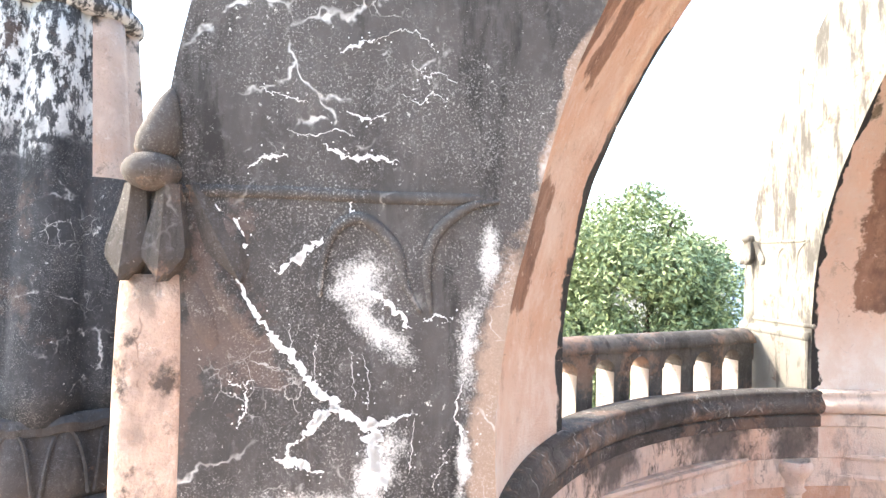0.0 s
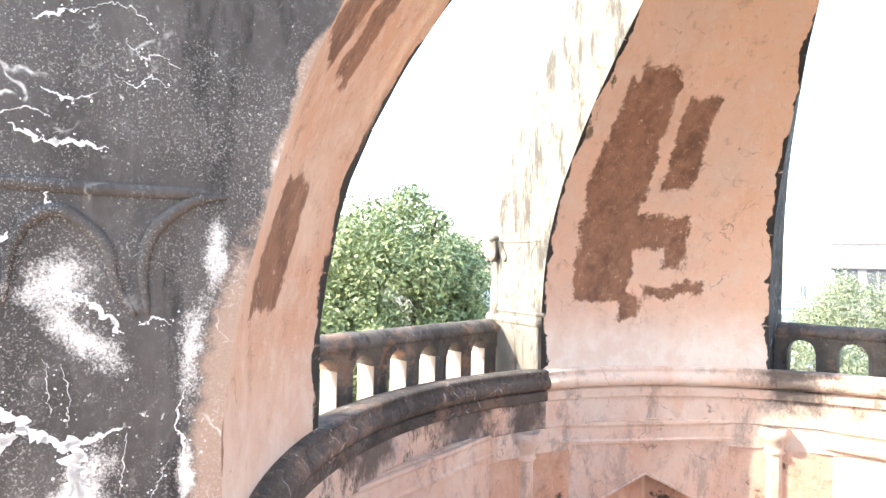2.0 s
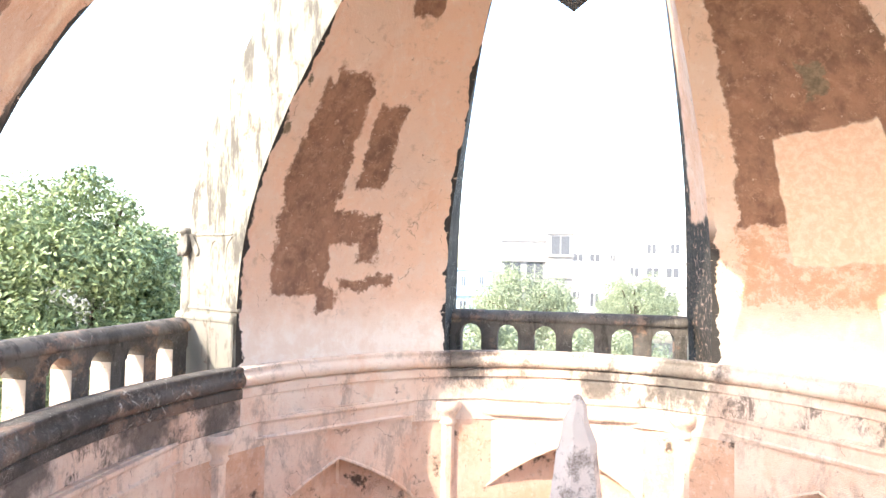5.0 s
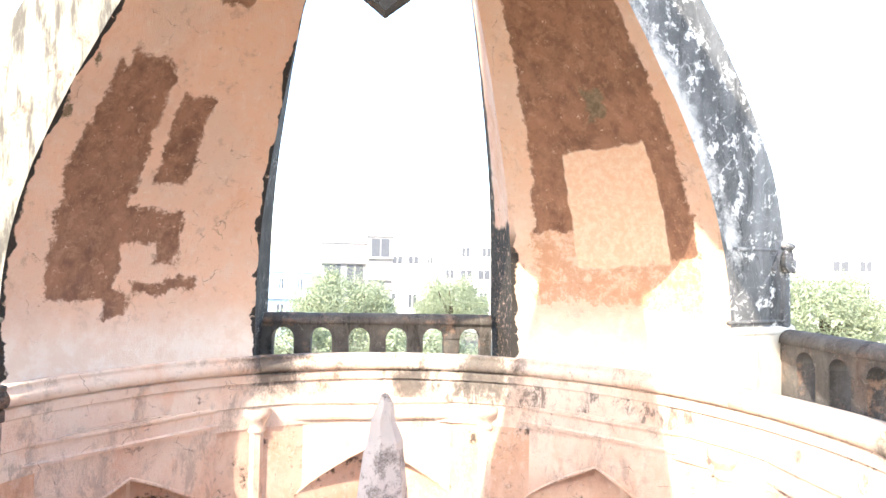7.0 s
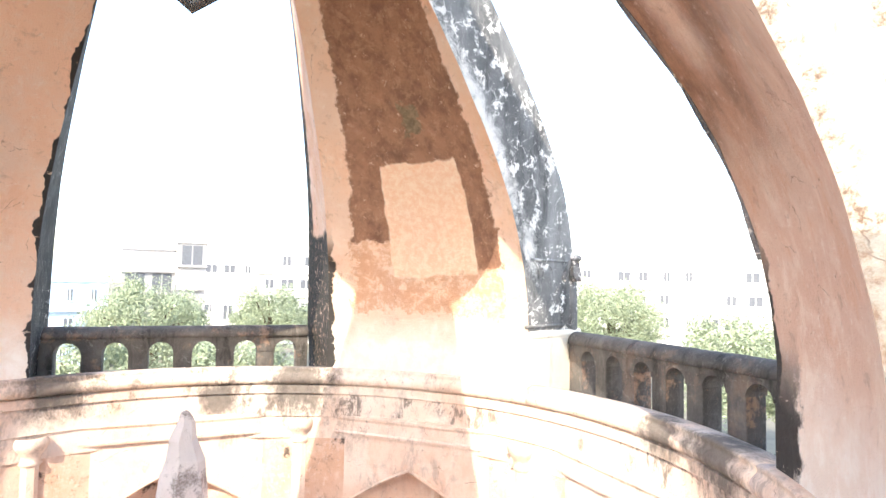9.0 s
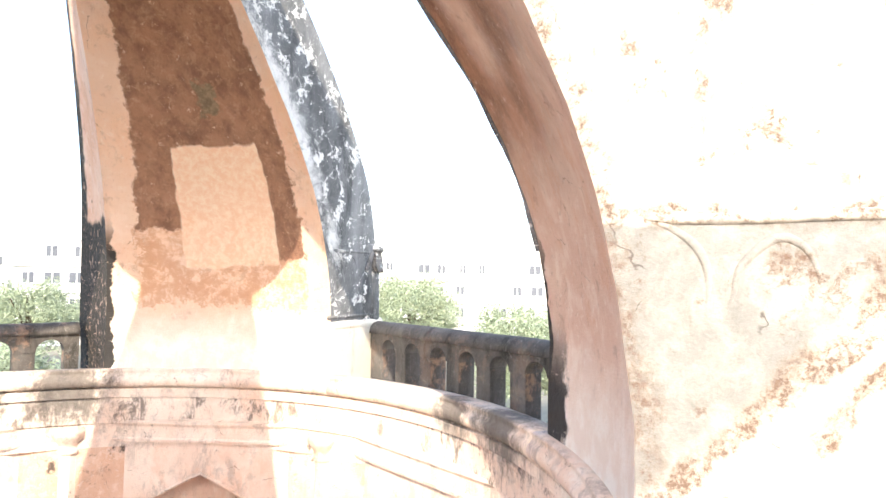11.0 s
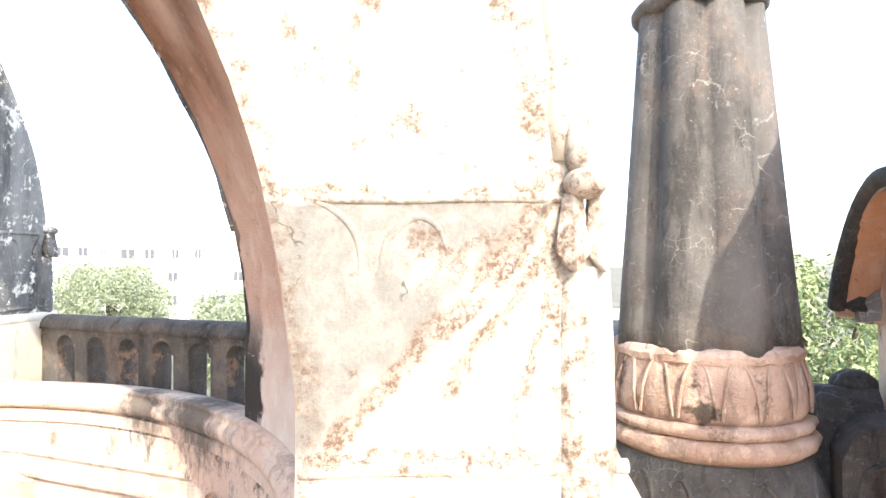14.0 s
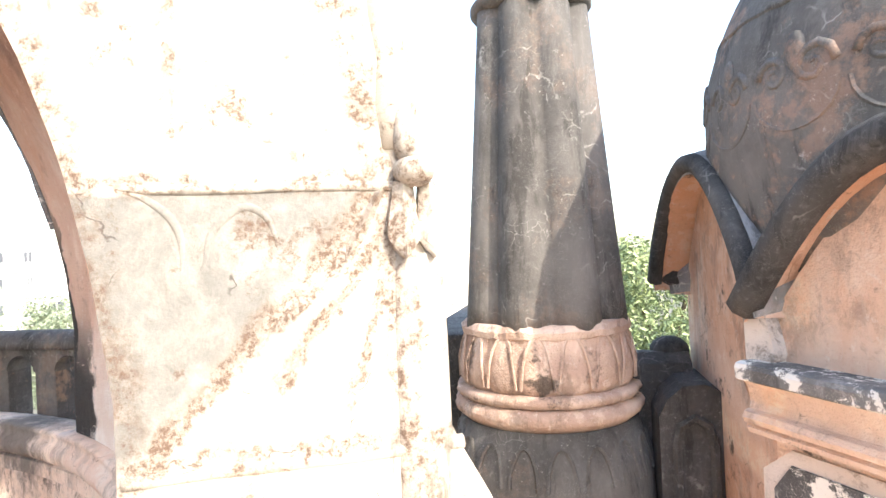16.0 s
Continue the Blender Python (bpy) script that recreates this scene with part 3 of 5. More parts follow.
def revolve(profile, az0, az1, step=3.0, closed=False):
    """A band of revolution; profile is a list of (r, z); closed joins its two ends."""
    bm = bmesh.new()
    n = max(1, int(abs(az1 - az0) / step))
    rings = []
    for i in range(n + 1):
        a = az0 + (az1 - az0) * i / n
        rings.append([bm.verts.new(pol(r, a, z)) for r, z in profile])
    k = len(profile)
    for i in range(n):
        for j in range(k if closed else k - 1):
            bm.faces.new((rings[i][j], rings[i + 1][j], rings[i + 1][(j + 1) % k], rings[i][(j + 1) % k]))
    if closed and abs(az1 - az0) < 359.9:
        bm.faces.new(rings[0])
        bm.faces.new(list(reversed(rings[-1])))
    if abs(az1 - az0) > 359.9:
        bmesh.ops.remove_doubles(bm, verts=bm.verts, dist=1e-5)
    return bm


def box_bm(x0, x1, y0, y1, z0, z1, bevel=0.0):
    bm = bmesh.new()
    v = [bm.verts.new((x, y, z)) for x in (x0, x1) for y in (y0, y1) for z in (z0, z1)]
    for f in ((0, 1, 3, 2), (4, 6, 7, 5), (0, 4, 5, 1), (2, 3, 7, 6), (0, 2, 6, 4), (1, 5, 7, 3)):
        bm.faces.new([v[i] for i in f])
    if bevel:
        bmesh.ops.bevel(bm, geom=bm.edges[:], offset=bevel, segments=2, affect="EDGES", profile=0.6)
    return bm


def tube(points, radius, sides=6, closed=False, taper=None):
    """A round bar along points."""
    bm = bmesh.new()
    pts = [Vector(p) for p in points]
    rings = []
    for i, p in enumerate(pts):
        a, c = pts[max(0, i - 1)], pts[min(len(pts) - 1, i + 1)]
        d = (c - a).normalized()
        u = d.orthogonal().normalized() if not rings else (u - d * u.dot(d)).normalized()
        w = d.cross(u)
        r = radius if taper is None else radius * taper(i / (len(pts) - 1))
        rings.append([bm.verts.new(p + (u * math.cos(2 * math.pi * k / sides) + w * math.sin(2 * math.pi * k / sides)) * r) for k in range(sides)])
    for a, c in zip(rings, rings[1:]):
        for k in range(sides):
            bm.faces.new((a[k], a[(k + 1) % sides], c[(k + 1) % sides], c[k]))
    bm.faces.new(rings[0])
    bm.faces.new(list(reversed(rings[-1])))
    return bm


def prism(outline, place, depth):
    """Extrudes a flat outline of (a, b) pairs; place(a, b, d) gives the point at depth d, from depth[0] to depth[1]."""
    bm = bmesh.new()
    front = [bm.verts.new(place(a, b, depth[0])) for a, b in outline]
    back = [bm.verts.new(place(a, b, depth[1])) for a, b in outline]
    n = len(outline)
    f1 = bm.faces.new(front)
    f2 = bm.faces.new(list(reversed(back)))
    for i in range(n):
        bm.faces.new((front[i], back[i], back[(i + 1) % n], front[(i + 1) % n]))
    bmesh.ops.triangulate(bm, faces=[f1, f2])
    return bm


def column_slab(cols, place, depth):
    """A slab made of upright strips; cols are (s, low, high); equal s twice makes a jump. place(s, z, d)."""
    bm = bmesh.new()
    rows = [[bm.verts.new(place(s, z, d)) for z, d in ((lo, depth[0]), (hi, depth[0]), (hi, depth[1]), (lo, depth[1]))] for s, lo, hi in cols]
    for a, c in zip(rows, rows[1:]):
        for k in range(4):
            try:
                bm.faces.new((a[k], a[(k + 1) % 4], c[(k + 1) % 4], c[k]))
            except ValueError:
                pass
    bm.faces.new(rows[0])
    bm.faces.new(rows[-1])
    bmesh.ops.dissolve_degenerate(bm, dist=1e-6, edges=bm.edges[:])
    return bm


# ---- the crown: four great curved ribs over the well ----
INNER = [(-0.55, 3.06), (-0.05, 3.06), (0.5, 3.07), (0.8, 3.04), (1.08, 2.98), (1.31, 2.91), (1.6, 2.79), (1.9, 2.62), (2.2, 2.42), (2.6, 2.12), (3.0, 1.78), (3.4, 1.36), (3.8, 0.8), (4.05, 0.3)]
OUTER = [(-0.6, 4.12), (0.0, 4.06), (0.14, 4.0), (0.34, 3.90), (0.64, 3.87), (1.0, 3.83), (1.27, 3.79), (1.5, 3.74), (1.8, 3.64), (2.1, 3.48), (2.5, 3.2), (2.9, 2.88), (3.3, 2.5), (3.7, 2.05), (4.1, 1.5), (4.4, 0.95), (4.6, 0.4)]


def rib(az0, az1, out0, out1, label, mats):
    """A rib between two azimuths; out0 and out1 are the azimuths of its outer arrises. mats: soffit, first side, second side, back."""
    root = thing("arch_rib", label, "arch rib", "arch ribs of the open crown")
    bm = bmesh.new()
    uv = bm.loops.layers.uv.new("across")
    zs = [-0.55, -0.3] + [-0.05 + 4.1 * i / 60 for i in range(61)]
    na, nr = 16, 8
    grid = []
    for z in zs:
        ri = interp(INNER, z)
        zo = z if z < 1.0 else 1.0 + (z - 1.0) * 3.6 / 3.05
        ro = interp(OUTER, zo)
        # hand-laid plaster wanders a little
        wob = lambda a: 0.012 * noise.noise((a * 0.12, z * 2.2, az0 * 0.1))
        row = []
        for i in range(na + 1):
            k = i / na
            row.append((bm.verts.new(pol(ri + wob(i), az0 + (az1 - az0) * k, z)), bm.verts.new(pol(ro + wob(i + 40), out0 + (out1 - out0) * k, zo))))
        sides = []
        for i, a, o in ((0, az0, out0), (-1, az1, out1)):
            sides.append([row[i][0]] + [bm.verts.new(pol(ri + (ro - ri) * j / nr, a + (o - a) * j / nr, z + (zo - z) * j / nr)) for j in range(1, nr)] + [row[i][1]])
        grid.append((row, sides[0], sides[1], z))

    def quad(vs, mat, uvs=None):
        f = bm.faces.new(vs)
        f.material_index = mat
        if uvs:
            for l, c in zip(f.loops, uvs):
                l[uv].uv = c

    for (r0, a0, b0, z0), (r1, a1, b1, z1) in zip(grid, grid[1:]):
        for i in range(na):
            u0, u1 = i / na * 2.1, (i + 1) / na * 2.1
            quad((r0[i][0], r0[i + 1][0], r1[i + 1][0], r1[i][0]), 0, ((u0, z0), (u1, z0), (u1, z1), (u0, z1)))
            quad((r0[i][1], r1[i][1], r1[i + 1][1], r0[i + 1][1]), 3)
        for j in range(nr):
            ra, rb = 3.06 + 0.82 * j / nr, 3.06 + 0.82 * (j + 1) / nr
            quad((a0[j], a1[j], a1[j + 1], a0[j + 1]), 1, ((ra, z0), (ra, z1), (rb, z1), (rb, z0)))
            quad((b0[j], b0[j + 1], b1[j + 1], b1[j]), 2, ((ra, z0), (rb, z0), (rb, z1), (ra, z1)))
    part("body", bm, mats, root)
    return root


def ball(center, rx, ry, rz, axes, n=14, m=9):
    """A round knob; axes are its three unit directions."""
    bm = bmesh.new()
    rows = []
    for j in range(m + 1):
        t = math.pi * j / m
        rows.append([bm.verts.new(center + axes[0] * (rx * math.sin(t) * math.cos(2 * math.pi * k / n)) + axes[1] * (ry * math.sin(t) * math.sin(2 * math.pi * k / n)) + axes[2] * (rz * math.cos(t))) for k in range(n)])
    for a, c in zip(rows, rows[1:]):
        for k in range(n):
            bm.faces.new((a[k], a[(k + 1) % n], c[(k + 1) % n], c[k]))
    bmesh.ops.remove_doubles(bm, verts=bm.verts, dist=1e-5)
    return bm


def smooth_line(points, n=6):
    """Catmull-Rom through the points."""
    pts = [Vector(p) for p in points]
    pts = [2 * pts[0] - pts[1]] + pts + [2 * pts[-1] - pts[-2]]
    out = []
    for i in range(1, len(pts) - 2):
        p0, p1, p2, p3 = pts[i - 1:i + 3]
        for k in range(n):
            t = k / n
            out.append(0.5 * ((2 * p1) + (p2 - p0) * t + (2 * p0 - 5 * p1 + 4 * p2 - p3) * t * t + (3 * p1 - p0 - 3 * p2 + p3) * t ** 3))
    out.append(pts[-2])
    return out


def smooth_rows(rows, n=5):
    return [(p.x, p.y) for p in smooth_line([(a, b, 0) for a, b in rows], n)]


def side_frame(az, sign):
    """place(r, z, d) on a rib's side face; d metres out into the opening. sign: the way the azimuth grows into it."""
    a = radians(az)
    tan = Vector((math.cos(a), math.sin(a), 0)) * sign
    rad = Vector((math.sin(a), -math.cos(a), 0))
    return (lambda r, z, d=0.0: pol(r, az, z) + tan * d), rad, tan


def ridge(root, name, place, rz, radius, sunk, mat, taper=None, label=""):
    pts = [place(p[0], p[1], -sunk) for p in smooth_line([(r, z, 0) for r, z in rz])]
    return part(name, lay(tube(pts, radius, 8, taper=taper), lambda c: (math.hypot(c.x, c.y), c.z)), mat, root, label, smooth=True)


def carve_side(root, az, sign, mat, pil_mat, dz=0.0, low=0.30, plinth=False, line_mat=None, fold_mat=None, ped_mat=None, folds=(0, 1, 2), lift=0.035, sunk=0.005, roll_mat=None):
    """The lotus panel, string course, draped folds and corner shaft on one side of a rib."""
    place, rad, tan = side_frame(az, sign)
    up = Vector((0, 0, 1))
    axes = (rad, tan, up)
    on_side = lambda c: (math.hypot(c.x, c.y), c.z)
    line_mat, fold_mat = line_mat or mat, fold_mat or mat
    sl = lambda t: 0.35 + 0.65 * math.sin(math.pi * t)
    top = 1.0 + dz
    ridge(root, "string_course", place, [(3.07, top + 0.005), (3.3, top), (3.55, top + 0.004), (3.8, top)], 0.016, 0.006, line_mat, lambda t: min(1.0, 0.2 + 6 * t))
    k = lambda pts: [(r, low + 0.1 + (z - 0.4) * (top - low - 0.1) / 0.6) for r, z in pts]
    ridge(root, "petal_outline", place, k([(3.468, 0.78), (3.459, 0.873), (3.43, 0.935), (3.375, 0.952), (3.306, 0.89), (3.286, 0.816), (3.247, 0.749)]), 0.014, sunk, line_mat, sl)
    ridge(root, "petal_outline", place, k([(3.225, 0.75), (3.237, 0.854), (3.214, 0.93), (3.147, 0.985), (3.08, 1.0)]), 0.014, sunk, line_mat, sl)
    # draped folds running down from the corner capital
    if 0 in folds:
        ridge(root, "fold", place, k([(3.745, 0.975), (3.64, 0.80), (3.52, 0.665), (3.38, 0.52), (3.13, 0.40)]), 0.085, 0.068, fold_mat, lambda t: 0.55 + 0.5 * math.sin(math.pi * t))
    if 1 in folds:
        ridge(root, "fold", place, k([(3.755, 0.90), (3.66, 0.70), (3.54, 0.54), (3.40, 0.42)]), 0.08, 0.065, fold_mat, lambda t: 0.55 + 0.48 * math.sin(math.pi * t))
    if 2 in folds:
        ridge(root, "fold", place, k([(3.77, 0.82), (3.70, 0.64), (3.62, 0.50), (3.55, 0.40)]), 0.07, 0.057, fold_mat, lambda t: 0.55 + 0.48 * math.sin(math.pi * t))
    # corner shaft, leaves, knob and bud
    def shaft():
        bm = bmesh.new()
        rows = []
        for z, w in ((low - 0.35, 1.12), (low, 1.0), (low + 0.3, 0.98), (top - 0.26, 0.92), (top - 0.18, 0.85)):
            rows.append([bm.verts.new(place(3.825 + 0.075 * w * math.cos(t), z, 0.026 * w * math.sin(t) - 0.006)) for t in [math.pi * 2 * i / 14 for i in range(14)]])
        for a, c in zip(rows, rows[1:]):
            for i in range(14):
                bm.faces.new((a[i], a[(i + 1) % 14], c[(i + 1) % 14], c[i]))
        bm.faces.new(rows[0])
        bm.faces.new(rows[-1])
        return bm
    part("corner_shaft", lay(shaft(), on_side), pil_mat, root, "slim rounded corner shaft", True)

    def leaf_bm(rc, w, d0, lean, slant=0.0):
        bm = bmesh.new()
        prof = [(0.0, 0.5), (0.2, 0.62), (0.45, 0.84), (0.66, 1.0), (0.76, 0.94), (0.88, 0.55), (1.0, 0.05)]
        rows = []
        for t, ww in prof:
            z = top + 0.012 - 0.205 * t
            out = d0 + lean * t
            rows.append([bm.verts.new(place(rc - slant * t + s * w * ww, z, out + 0.02 * (1 - abs(s)))) for s in (-1, -0.8, -0.62, 0, 0.62, 0.8, 1)] + [bm.verts.new(place(rc - slant * t + s * w * ww, z, out - 0.03 - 0.02 * t)) for s in (1, -1)])
        for a, c in zip(rows, rows[1:]):
            for i in range(9):
                bm.faces.new((a[i], a[(i + 1) % 9], c[(i + 1) % 9], c[i]))
        bm.faces.new(rows[0])
        bm.faces.new(rows[-1])
        return bm
    for rc, d0, sl_ in ((3.785, lift, 0.0), (3.858, lift - 0.012, -0.008), (3.742, lift - 0.022, 0.11)):
        part("leaf", lay(leaf_bm(rc, 0.044, d0, 0.028 if sl_ <= 0 else 0.0, sl_), on_side), mat, root, "pointed carved lotus leaf")
    # worn roll climbing the outer arris above the bud
    if roll_mat:
        zs = [top + 0.10 + 0.12 * i for i in range(18)]
        part("arris_roll", lay(tube([place(interp(OUTER, z) - 0.035 + 0.085 * min(1.0, (z - zs[0]) / 0.6), z, -0.042) for z in zs], 0.062, 8, taper=lambda t: 1.0 + 0.12 * math.sin(40 * t) + 0.1 * math.sin(17 * t)), on_side), roll_mat, root, "worn stained arris roll", True)
    part("knob", lay(ball(place(3.82, top + 0.037, 0.02), 0.058, 0.07, 0.042, axes), on_side), mat, root, "rounded plaster knob", True)

    def bud():
        bm = bmesh.new()
        rows = []
        for t, w in ((0.0, 0.7), (0.12, 0.95), (0.3, 1.0), (0.6, 0.72), (0.85, 0.42), (1.0, 0.12)):
            z = top + 0.065 + 0.15 * t
            rc = 3.82 - 0.03 * t
            rows.append([bm.verts.new(place(rc + 0.045 * w * math.cos(q), z, 0.012 + 0.05 * w * math.sin(q))) for q in [2 * math.pi * i / 12 for i in range(12)]])
        for a, c in zip(rows, rows[1:]):
            for i in range(12):
                bm.faces.new((a[i], a[(i + 1) % 12], c[(i + 1) % 12], c[i]))
        bm.faces.new(rows[0])
        bm.faces.new(rows[-1])
        return bm
    if not plinth:
        part("bud", lay(bud(), on_side), mat, root, "pointed plaster bud", True)
    # base moulding
    ridge(root, "base_moulding", place, [(3.08, low), (3.3, low + 0.003), (3.6, low - 0.002), (3.93, low)], 0.05 if plinth else 0.02, 0.018 if plinth else 0.008, ped_mat or mat)
    if plinth:
        ridge(root, "base_fillet", place, [(3.05, low + 0.085), (3.5, low + 0.085), (3.88, low + 0.085)], 0.02, 0.008, mat)
        bm = bmesh.new()
        vs = [bm.verts.new(place(r, z, d)) for d in (-0.05, 0.025) for r, z in ((3.075, -0.45), (3.96, -0.45), (3.90, low - 0.03), (3.075, low - 0.03))]
        for f in ((0, 1, 2, 3), (7, 6, 5, 4), (0, 4, 5, 1), (1, 5, 6, 2), (2, 6, 7, 3), (3, 7, 4, 0)):
            bm.faces.new([vs[i] for i in f])
        part("pedestal", bm, ped_mat, root)


rib_a = rib(-26.0, -64.3, -26.0, -64.3, "curved rib blackened by algae, with patched pink soffit", [M_SOFFIT_A, M_FLANK_A, M_SOOT_PLAIN, M_SOOT])
carve_side(rib_a, -26.0, 1, M_CAPITAL, M_SHAFT, line_mat=M_FLANK_A, fold_mat=M_FLANK_A, folds=(), sunk=0.0, lift=0.022)
for pts, w in (([(3.75, 0.95), (3.685, 0.82), (3.62, 0.715), (3.55, 0.645)], 0.045), ([(3.765, 0.86), (3.715, 0.73), (3.67, 0.63)], 0.04), ([(3.72, 0.985), (3.66, 0.91), (3.62, 0.865)], 0.035)):
    ridge(rib_a, "fold", side_frame(-26.0, 1)[0], pts, w, w * 0.72, M_FLANK_A, lambda t: 0.5 + 0.5 * math.sin(math.pi * t), "weathered draped fold")


crumbs = bmesh.new()


def flake(root, place, rz, width, seed):
    """A ragged strip where the black skin has broken away from the white lime, with crumbs beside it."""
    rnd = random.Random(seed)
    line = smooth_line([(a, b, 0) for a, b in rz], 22)
    jag = lambda i, o: noise.noise((seed * 1.7 + o, i * 0.16, 0.0)) + 0.6 * noise.noise((seed * 1.7 + o, i * 0.55, 3.0)) + 0.35 * noise.noise((seed * 1.7 + o, i * 1.3, 7.0))
    rough = 0.011 if width > 0.006 else 0.007
    line = [p + Vector((rough * jag(i, 0.0), rough * jag(i, 20.0), 0)) for i, p in enumerate(line)]
    bm = bmesh.new()
    lo, hi = [], []
    for i, p in enumerate(line):
        q = line[min(i + 1, len(line) - 1)] - line[max(i - 1, 0)]
        n = Vector((-q.y, q.x, 0)).normalized()
        t = i / (len(line) - 1)
        w = width * (0.06 + math.sin(math.pi * t) ** 0.7)
        ka, kb = [0.6 + 1.1 * jag(i * 0.8, o) + rnd.uniform(-0.25, 0.25) for o in (40.0, 60.0)]
        a, b = p + n * w * max(0.06, ka), p - n * w * max(0.06, kb)
        lo.append((bm.verts.new(place(a.x, a.y, 0.0015)), bm.verts.new(place(a.x, a.y, -0.01))))
        hi.append((bm.verts.new(place(b.x, b.y, 0.0015)), bm.verts.new(place(b.x, b.y, -0.01))))
    for i in range(len(line) - 1):
        bm.faces.new((lo[i][0], lo[i + 1][0], hi[i + 1][0], hi[i][0]))
        bm.faces.new((lo[i][1], lo[i + 1][1], lo[i + 1][0], lo[i][0]))
        bm.faces.new((hi[i][0], hi[i + 1][0], hi[i + 1][1], hi[i][1]))
    for k in range(int(8 + 500 * width)):
        p = line[rnd.randrange(len(line))] + Vector((rnd.gauss(0, 0.4 * width + 0.012), rnd.gauss(0, 0.4 * width + 0.012), 0))
        r = rnd.uniform(0.0008, 0.0026)
        m = rnd.randrange(5, 8)
        ring = [(p.x + r * rnd.uniform(0.5, 1.4) * math.cos(6.283 * a / m), p.y + r * rnd.uniform(0.5, 1.4) * math.sin(6.283 * a / m)) for a in range(m)]
        top = [crumbs.verts.new(place(x, z, 0.0018)) for x, z in ring]
        low = [crumbs.verts.new(place(x, z, -0.008)) for x, z in ring]
        crumbs.faces.new(top)
        for a in range(m):
            crumbs.faces.new((top[a], low[a], low[(a + 1) % m], top[(a + 1) % m]))
    part("lime_flake", bm, M_LIME, root, "bare white lime crack")


place_a = side_frame(-26.0, 1)[0]
for k, (pts, w) in enumerate([
        ([(3.665, 0.86), (3.60, 0.735), (3.53, 0.655), (3.47, 0.585), (3.41, 0.53), (3.355, 0.508), (3.31, 0.513), (3.262, 0.53)], 0.036),
        ([(3.355, 0.515), (3.34, 0.46), (3.33, 0.41), (3.31, 0.36)], 0.06), ([(3.43, 0.545), (3.46, 0.515), (3.50, 0.475)], 0.03),
        ([(3.56, 0.83), (3.51, 0.87), (3.465, 0.91)], 0.034), ([(3.44, 1.315), (3.40, 1.335), (3.365, 1.345)], 0.026),
        ([(3.37, 1.34), (3.32, 1.37), (3.27, 1.365), (3.23, 1.33)], 0.007), ([(3.47, 1.11), (3.41, 1.085), (3.36, 1.09), (3.31, 1.075)], 0.034),
        ([(3.63, 1.055), (3.585, 1.08), (3.545, 1.085)], 0.02), ([(3.42, 1.185), (3.38, 1.17), (3.33, 1.185)], 0.014),
        ([(3.66, 0.95), (3.635, 0.90), (3.64, 0.87)], 0.018), ([(3.385, 0.80), (3.34, 0.785), (3.295, 0.745), (3.27, 0.715)], 0.024),
        ([(3.56, 0.435), (3.50, 0.42), (3.45, 0.405)], 0.022), ([(3.30, 1.23), (3.26, 1.21), (3.235, 1.235), (3.20, 1.22)], 0.008),
        ([(3.61, 1.23), (3.56, 1.215), (3.50, 1.20)], 0.008),
        ([(3.50, 0.475), (3.525, 0.45), (3.53, 0.41)], 0.014), ([(3.60, 0.60), (3.635, 0.585), (3.66, 0.60)], 0.008), ([(3.62, 0.585), (3.615, 0.54), (3.635, 0.50)], 0.01),
        ([(3.47, 0.70), (3.475, 0.64), (3.47, 0.585)], 0.003), ([(3.40, 0.67), (3.39, 0.60), (3.385, 0.56)], 0.003), ([(3.37, 0.66), (3.355, 0.59), (3.36, 0.54)], 0.003),
        ([(3.255, 0.52), (3.26, 0.45), (3.265, 0.40)], 0.004), ([(3.53, 0.72), (3.525, 0.66), (3.53, 0.63)], 0.003), ([(3.18, 0.46), (3.20, 0.40), (3.21, 0.36)], 0.003),
        ([(3.40, 1.005), (3.41, 0.96), (3.43, 0.935)], 0.012), ([(3.15, 0.60), (3.165, 0.54), (3.15, 0.47), (3.145, 0.40)], 0.012), ([(3.70, 0.98), (3.68, 0.93), (3.66, 0.92)], 0.018),
        ([(3.24, 0.73), (3.21, 0.745), (3.18, 0.73)], 0.01), ([(3.55, 1.14), (3.50, 1.13), (3.44, 1.145), (3.40, 1.13)], 0.008), ([(3.28, 1.30), (3.25, 1.27), (3.22, 1.28), (3.18, 1.26)], 0.008)]):
    flake(rib_a, place_a, pts, w * (0.40 if w > 0.012 else 0.3) * (0.5 if pts[0][1] > 1.03 else 0.9), 40 + k)
tagged(part("crumbled_lime", crumbs, M_LIME, rib_a), kind="stuff")
rib_b = rib(-112.8, -154.2, -112.8, -159.2, "curved pink plaster rib with large brown repair patches and cream flank", [M_SOFFIT_B, M_CREAM_B, M_ALGAE, M_CREAM_B])
carve_side(rib_b, -112.8, 1, M_CREAM_B, M_CREAM_B, 0.1, 0.36, True, ped_mat=M_CREAM_B)
rib_c = rib(155.0, 114.0, 161.6, 114.0, "curved brown-washed rib with pale square patch and blackened flank", [M_SOFFIT_C, M_SIDE_C, M_MOTTLED, M_SOOT])
carve_side(rib_c, 114.0, -1, M_MOTTLED, M_MOTTLED, 0.1, 0.40, True, ped_mat=M_CREAM_CLEAN)
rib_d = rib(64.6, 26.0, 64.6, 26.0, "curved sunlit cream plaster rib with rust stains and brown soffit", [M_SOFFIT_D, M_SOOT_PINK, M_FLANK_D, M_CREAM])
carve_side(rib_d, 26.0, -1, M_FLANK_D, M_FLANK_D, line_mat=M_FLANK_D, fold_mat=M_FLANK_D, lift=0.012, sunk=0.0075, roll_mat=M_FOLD)
